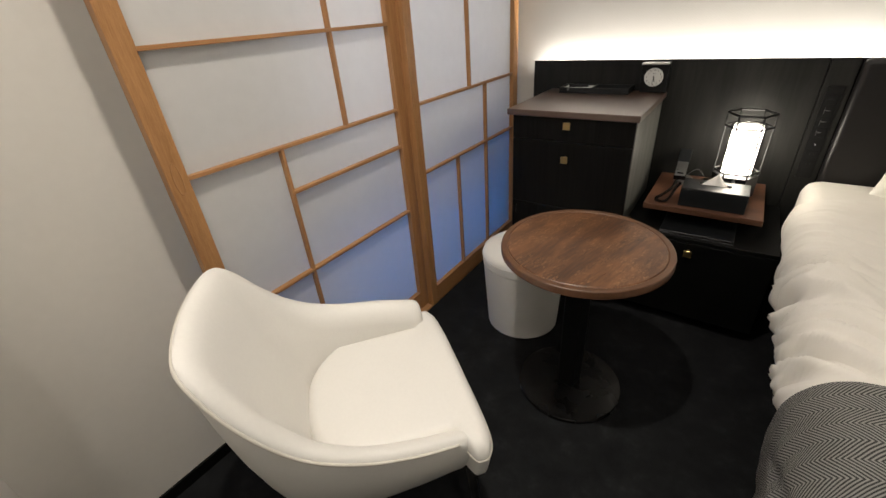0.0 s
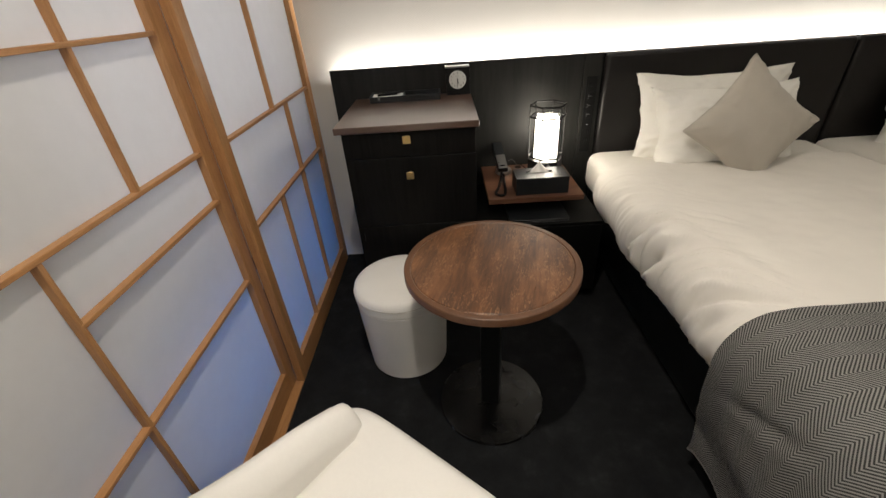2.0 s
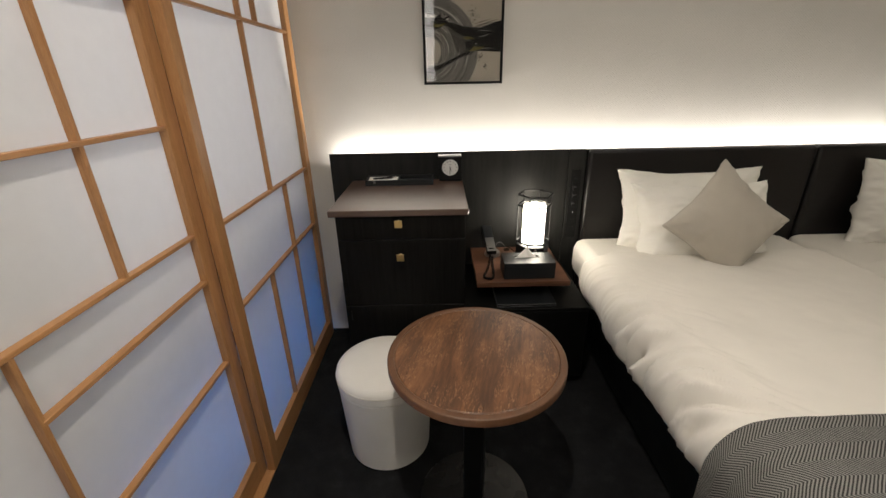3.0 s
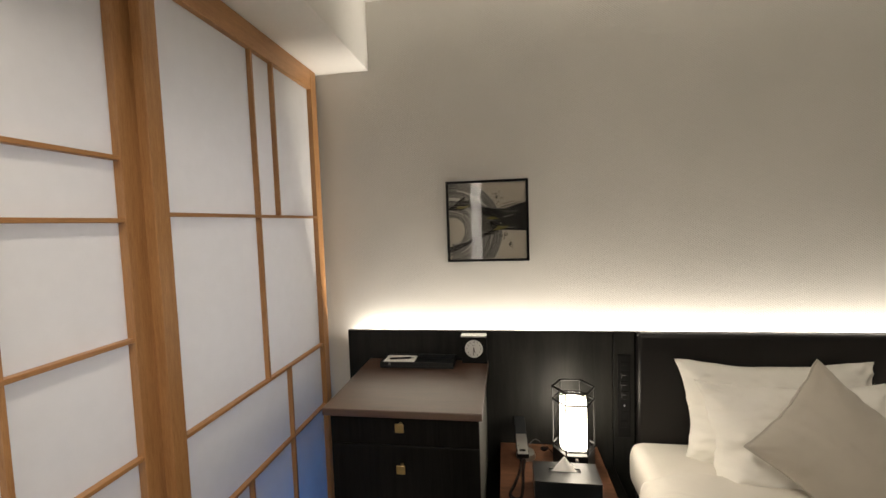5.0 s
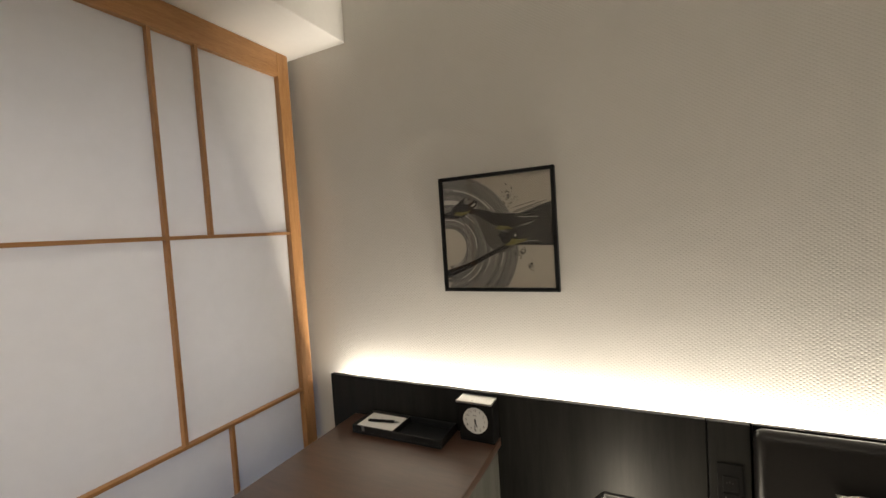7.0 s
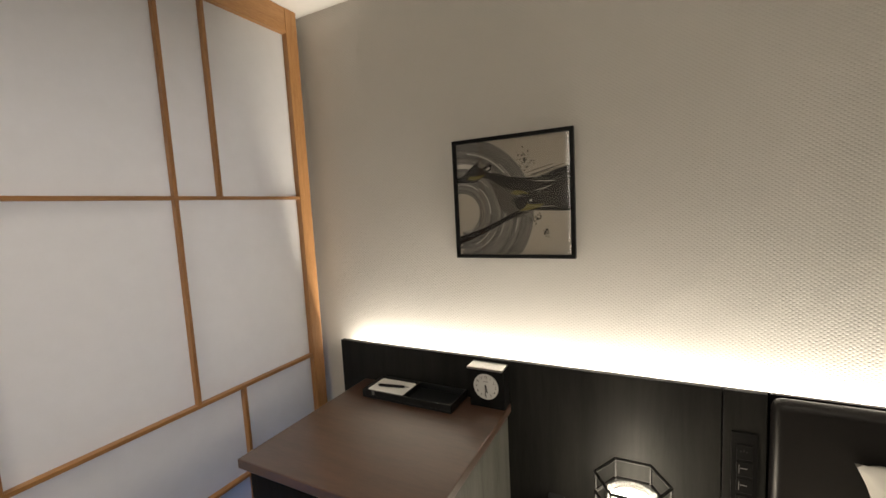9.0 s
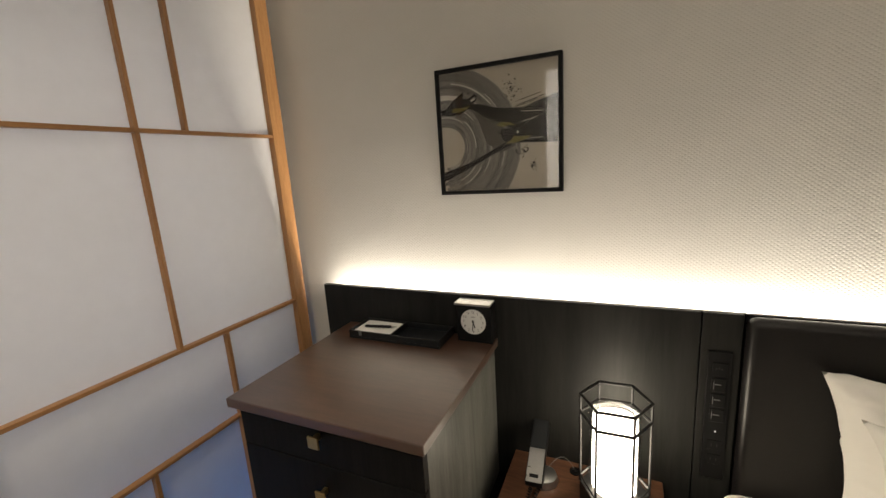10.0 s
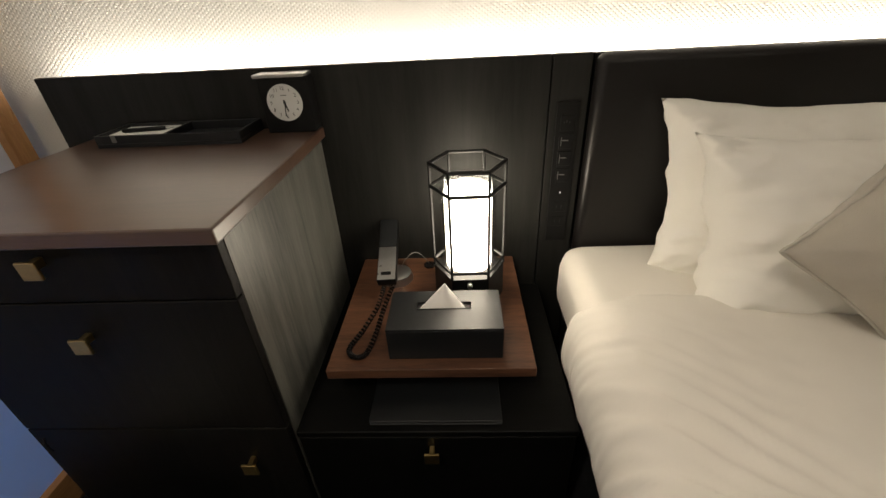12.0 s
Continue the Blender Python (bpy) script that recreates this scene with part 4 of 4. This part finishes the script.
def pillow(name, label, category, w, h, t, m, mat, seam_mat, seed, piping=0.0, pinch=0.06, group="", rounding=0.05, creased=0.6):
    """A stuffed pillow, w by h, t thick at the middle, with drawn-in sides and pointed corners."""
    n = 56
    th = thing(name, label, category, group)
    th.matrix_world = m
    bm = bmesh.new()
    sides = []
    for sgn in (1, -1):
        g = []
        for j in range(n + 1):
            b = -1 + 2 * j / n
            r = []
            for i in range(n + 1):
                a = -1 + 2 * i / n
                cnr = 1 - rounding * abs(a * b) ** 5
                pa = (1 - pinch * (1 - b * b)) * cnr
                pb = (1 - pinch * (1 - a * a)) * cnr
                x, y = a * w / 2 * pa + 0.006 * creased * fbm(b, sgn * 0.0, seed, 1.2), b * h / 2 * pb + 0.006 * fbm(a, 4.0, seed, 2.0)
                body = max(0.0, (1 - abs(a) ** 2.5) * (1 - abs(b) ** 2.5)) ** 0.6
                cr = 0.050 * (0.25 - abs(fbm(x * 0.8, y * 1.6, seed + sgn, 5.0))) * (0.25 + (1 - body)) + 0.007 * fbm(x, y, seed + sgn, 16.0)
                for ca in (-1, 1):
                    for cb in (-1, 1):
                        d = Vector(((a - ca) * w / 2, (b - cb) * h / 2))
                        cr += 0.0055 * math.sin(11 * math.atan2(d.y, d.x) + seed + ca) * math.exp(-(d.length / 0.11) ** 2) * min(1.0, d.length / 0.035)
                edge = 1.0 if 0 < i < n and 0 < j < n else 0.0
                r.append(bm.verts.new((x, y, sgn * (t / 2 * body) + edge * cr * creased)))
            g.append(r)
        for p, q in zip(g, g[1:]):
            for i in range(n):
                bm.faces.new((p[i], p[i + 1], q[i + 1], q[i]))
        sides.append(g)
    g = sides[0]
    rim = [v.co.copy() for v in g[0][:-1]] + [r[-1].co.copy() for r in g[:-1]] + [v.co.copy() for v in g[-1][:0:-1]] + [r[0].co.copy() for r in g[:0:-1]]
    bmesh.ops.remove_doubles(bm, verts=bm.verts, dist=0.0004)
    body = part("cushion_body" if piping else "pillow_body", bm, mat, th, "", 180)
    if piping:
        part("piping", tube(rim, piping, 6, True), seam_mat, th, "corded edge", 180)
    return th


def standing(x, y, z, lean, turn, spin=0):
    """A pillow's pose: its face turned to the foot of the bed, leaning back."""
    return pose(x, y, z, 90 - lean, 0, turn) @ pose(0, 0, 0, 0, 0, spin)


pillow("pillow", "white cotton pillow standing against the padded headboard", "pillow", 0.690, 0.415, 0.23, standing(0.832, 2.080, 0.738, 11, 0), PILLOWCASE, PILLOWCASE, 1.0, 0, 0.125, "bed pillows", 0.0, 0.8)
pillow("pillow", "white cotton pillow leaning on another pillow", "pillow", 0.625, 0.395, 0.30, standing(0.832, 1.952, 0.714, 21, 0), PILLOWCASE, PILLOWCASE, 4.0, 0, 0.14, "bed pillows", 0.0, 0.9)
pillow("pillow", "white cotton pillow standing against the second headboard", "pillow", 0.70, 0.43, 0.20, standing(1.975, 2.07, 0.728, 13, 0, -7), PILLOWCASE, PILLOWCASE, 6.0, 0, 0.09, "bed pillows", 0.03, 1.0)
cushion = pillow("throw_cushion", "grey-beige linen cushion with corded edge, standing on its corner", "cushion", 0.396, 0.392, 0.20, standing(0.838, 1.800, 0.774, 20, 0, 46), LINEN, LINEN_SEAM, 9.0, 0.003, 0.165, "", 0.055, 0.35)

part("tag", box(-0.112, -0.098, -0.196, -0.180, -0.001, 0.001), INK, cushion, "tiny sewn-in dark tag")

# ---- round table ----
TCX, TCY = -0.254, 1.178
tab = thing("round_table", "round walnut pedestal table with a black steel foot", "table")
tab.matrix_world = pose(TCX, TCY, 0, 0, 0, -14)
part("tabletop", lathe([(0.228, 0.591), (0.2365, 0.591), (0.2365, 0.6125), (0.2352, 0.6140), (0.2335, 0.615), (0.002, 0.615)], 96), WALNUT_T, tab, "flecked walnut top", 30)
part("edge_band", sheet([[(r * math.cos(a * math.pi / 48), r * math.sin(a * math.pi / 48), z) for a in range(96)] for r, z in ((0.2367, 0.590), (0.250, 0.590), (0.2560, 0.5912), (0.2572, 0.5930), (0.2572, 0.6105), (0.2562, 0.6138), (0.2540, 0.6154), (0.2400, 0.6154), (0.2385, 0.6145), (0.2367, 0.6125), (0.2367, 0.590))], True), WALNUT_RIM, tab, "plain brown rim band with a groove", 25)
part("top_plate", box(-0.10, 0.10, -0.10, 0.10, 0.584, 0.591), BLACK_METAL, tab)
part("column", box(-0.032, 0.032, -0.032, 0.032, 0.012, 0.584, 0.006, 2), BLACK_METAL, tab)
part("foot_plate", lathe([(0.178, 0.0), (0.187, 0.0), (0.187, 0.010), (0.184, 0.013), (0.002, 0.014)], 96), PLATE_STEEL, tab, "round black steel plate", 30)

# ---- pouf ----
ot = thing("pouf", "round cream leather pouf under the table edge", "pouf")
ot.location = (-0.572, 1.440, 0)
part("body", lathe([(0.150, 0.006), (0.156, 0.012), (0.172, 0.305), (0.1745, 0.325), (0.172, 0.3275)], 72), CANVAS, ot, "", 40)
part("lid", lathe([(0.171, 0.3285), (0.1755, 0.332), (0.177, 0.362), (0.173, 0.379), (0.160, 0.389), (0.120, 0.395), (0.002, 0.397)], 72), CANVAS, ot, "padded lid", 40)
part("piping", tube([(0.1765 * math.cos(k * math.pi / 36), 0.1765 * math.sin(k * math.pi / 36), 0.363) for k in range(72)], 0.0018, 6, True), CREAM_SEAM_SHADED, ot, "", 180)
part("glide", lathe([(0.14, 0), (0.14, 0.006)], 48), BLACK_PLASTIC, ot)


# ---- armchair ----
def armchair():
    ch = thing("armchair", "cream leather tub armchair with black legs facing the table", "armchair")
    n = 72
    # rim: (lateral, forward, height) from one arm tip round the back to the other
    keys = [(-0.248, -0.062, 0.520), (-0.258, -0.15, 0.536), (-0.260, -0.26, 0.555), (-0.250, -0.36, 0.598), (-0.225, -0.44, 0.680), (-0.190, -0.500, 0.775), (-0.135, -0.525, 0.805), (0.0, -0.540, 0.808),
            (0.135, -0.525, 0.805), (0.190, -0.500, 0.775), (0.225, -0.44, 0.680), (0.238, -0.36, 0.584), (0.242, -0.26, 0.525), (0.239, -0.15, 0.490), (0.230, -0.062, 0.470)]

    def along(t, pts):
        f = t * (len(pts) - 1)
        k = min(int(f), len(pts) - 2)
        p0, p1, p2, p3 = [Vector(pts[min(max(k + d, 0), len(pts) - 1)]) for d in (-1, 0, 1, 2)]
        u = f - k
        return 0.5 * (2 * p1 + (p2 - p0) * u + (2 * p0 - 5 * p1 + 4 * p2 - p3) * u * u + (3 * p1 - p0 - 3 * p2 + p3) * u ** 3)

    rows = []
    rim_line = []
    for i in range(n + 1):
        t = i / n
        p = along(t, keys)
        c = Vector((0, -0.24, 0))
        inward = Vector((c.x - p.x, (c.y - p.y) * max(0.0, min(1.0, (-p.y - 0.22) / 0.25)), 0)).normalized()
        back = max(0.0, min(1.0, (p.z - 0.54) / 0.25))
        thick = 0.060 - 0.012 * back
        foot_o = Vector((p.x * 0.80, -0.24 + (p.y + 0.24) * 0.80 + 0.02, 0.305))
        foot_i = p + inward * (0.074 + 0.107 * back)
        foot_i.z = 0.40
        prof = []
        for s in (0, 0.12, 0.3, 0.5, 0.7, 0.85, 0.94):
            q = foot_o.lerp(p, s)
            q = q - inward * 0.022 * math.sin(math.pi * min(1, s * 1.0)) * (1 - 0.3 * back)
            prof.append(q)
        prof.append(p + Vector((0, 0, -0.010)) - inward * 0.001)
        for across, up in ((0.06, 0.001), (0.22, 0.004), (0.45, 0.001), (0.72, -0.011)):
            prof.append(p + inward * (across * thick) + Vector((0, 0, up)))
        top_i = p + inward * thick + Vector((0, 0, -0.032))
        prof.append(top_i)
        for s in (0.15, 0.4, 0.7, 1.0):
            prof.append(top_i.lerp(foot_i, s))
        rows.append(prof)
        rim_line.append(p - inward * 0.0012 + Vector((0, 0, -0.007)))
    def tip(row, fwd):
        mid = sum((p for p in row), Vector()) / len(row)
        top = Vector((mid.x, mid.y, row[9].z))
        c0 = mid.lerp(top, 0.45)
        return [[c0 + (p - c0) * k + Vector((0, d, -0.25 * d)) for p in row] for d, k in fwd]

    caps = ((0.016, 0.97), (0.026, 0.88), (0.032, 0.70), (0.035, 0.40))
    first, last = tip(rows[0], caps), tip(rows[-1], caps)
    rows = first[::-1] + rows + last
    n = len(rows) - 1
    bm = sheet(rows)
    bm.verts.ensure_lookup_table()
    m = len(rows[0])
    bm.faces.new([bm.verts[k] for k in range(m)])
    bm.faces.new([bm.verts[n * m + k] for k in range(m)][::-1])
    shell = part("shell", bm, CREAM, ch, "curved padded shell with arms", 50)
    shell.data.update()
    part("rim_piping", tube(rim_line, 0.0034, 8), CREAM_SEAM_SHADED, ch, "stitched rim piping", 180)
    # seat cushion, wider in front of the arms
    def half_width(f):
        k = max(0.0, min(1.0, (f + 0.062) / 0.034))
        return 0.196 + 0.066 * k * k * (3 - 2 * k)

    nf, nw, front, deep, rr = 60, 48, 0.022, 0.405, 0.030
    rows, outline = [], []
    for j in range(nf + 1):
        row = []
        for i in range(nw + 1):
            u = -1 + 2 * i / nw
            u = math.copysign(abs(u) ** 0.8, u)
            edge_f = front - 0.010 * u ** 4 - 0.022 * u ** 14
            edge_b = edge_f - deep + 0.17 * (1 - math.sqrt(max(0.0, 1 - abs(u) ** 2.6)))
            v = j / nf
            v = 0.5 - 0.5 * math.cos(math.pi * v)
            f = edge_b + (edge_f - edge_b) * v
            w = half_width(f)
            d = max(0.0, min((1 - abs(u)) * w, edge_f - f, (f - edge_b)))
            q = min(1.0, d / rr)
            z = 0.472 - rr + rr * math.sqrt(max(0.0, 1 - (1 - q) ** 2)) - 0.010 * (1 - min(1.0, d / 0.17)) ** 2
            row.append((u * w, f, z))
        rows.append(row)
    bm = sheet(rows)
    ring = [rows[0][i] for i in range(nw + 1)] + [r[-1] for r in rows[1:]] + [rows[-1][i] for i in range(nw - 1, -1, -1)] + [r[0] for r in rows[-2:0:-1]]
    sheet([ring, [(x * 0.99, f, 0.41) for x, f, z in ring], [(x * 0.97, -0.19 + (f + 0.19) * 0.98, 0.372) for x, f, z in ring]], True, bm)
    bmesh.ops.remove_doubles(bm, verts=bm.verts, dist=0.0003)
    seat = part("seat_cushion", bm, CREAM, ch, "padded seat", 180)
    part("seat_piping", tube([(x * 1.002, f, z - 0.002) for x, f, z in [r[0] for r in rows[nf // 2:]] + rows[-1][1:-1] + [r[-1] for r in rows[:nf // 2:-1]]], 0.0022, 6), CREAM_SEAM_SHADED, seat, "", 180)
    part("seat_frame", box(-0.185, 0.185, -0.37, -0.03, 0.300, 0.374, 0.01, 2), BLACK_METAL, ch)
    for sx, fy in ((-1, -0.03), (1, -0.03), (-1, -0.40), (1, -0.40)):
        sp = 0.02 if fy > -0.2 else -0.04
        part("leg", tube([(sx * 0.185, fy, 0.320), (sx * 0.215, fy + sp, 0.0)], 0.011, 10), BLACK_METAL, ch, "", 180)
    # lateral axis points from the far arm to the near arm
    ch.matrix_world = Matrix(((0.787, 0.617, 0, -0.421), (-0.617, 0.787, 0, 0.668), (0, 0, 1, 0), (0, 0, 0, 1)))


armchair()
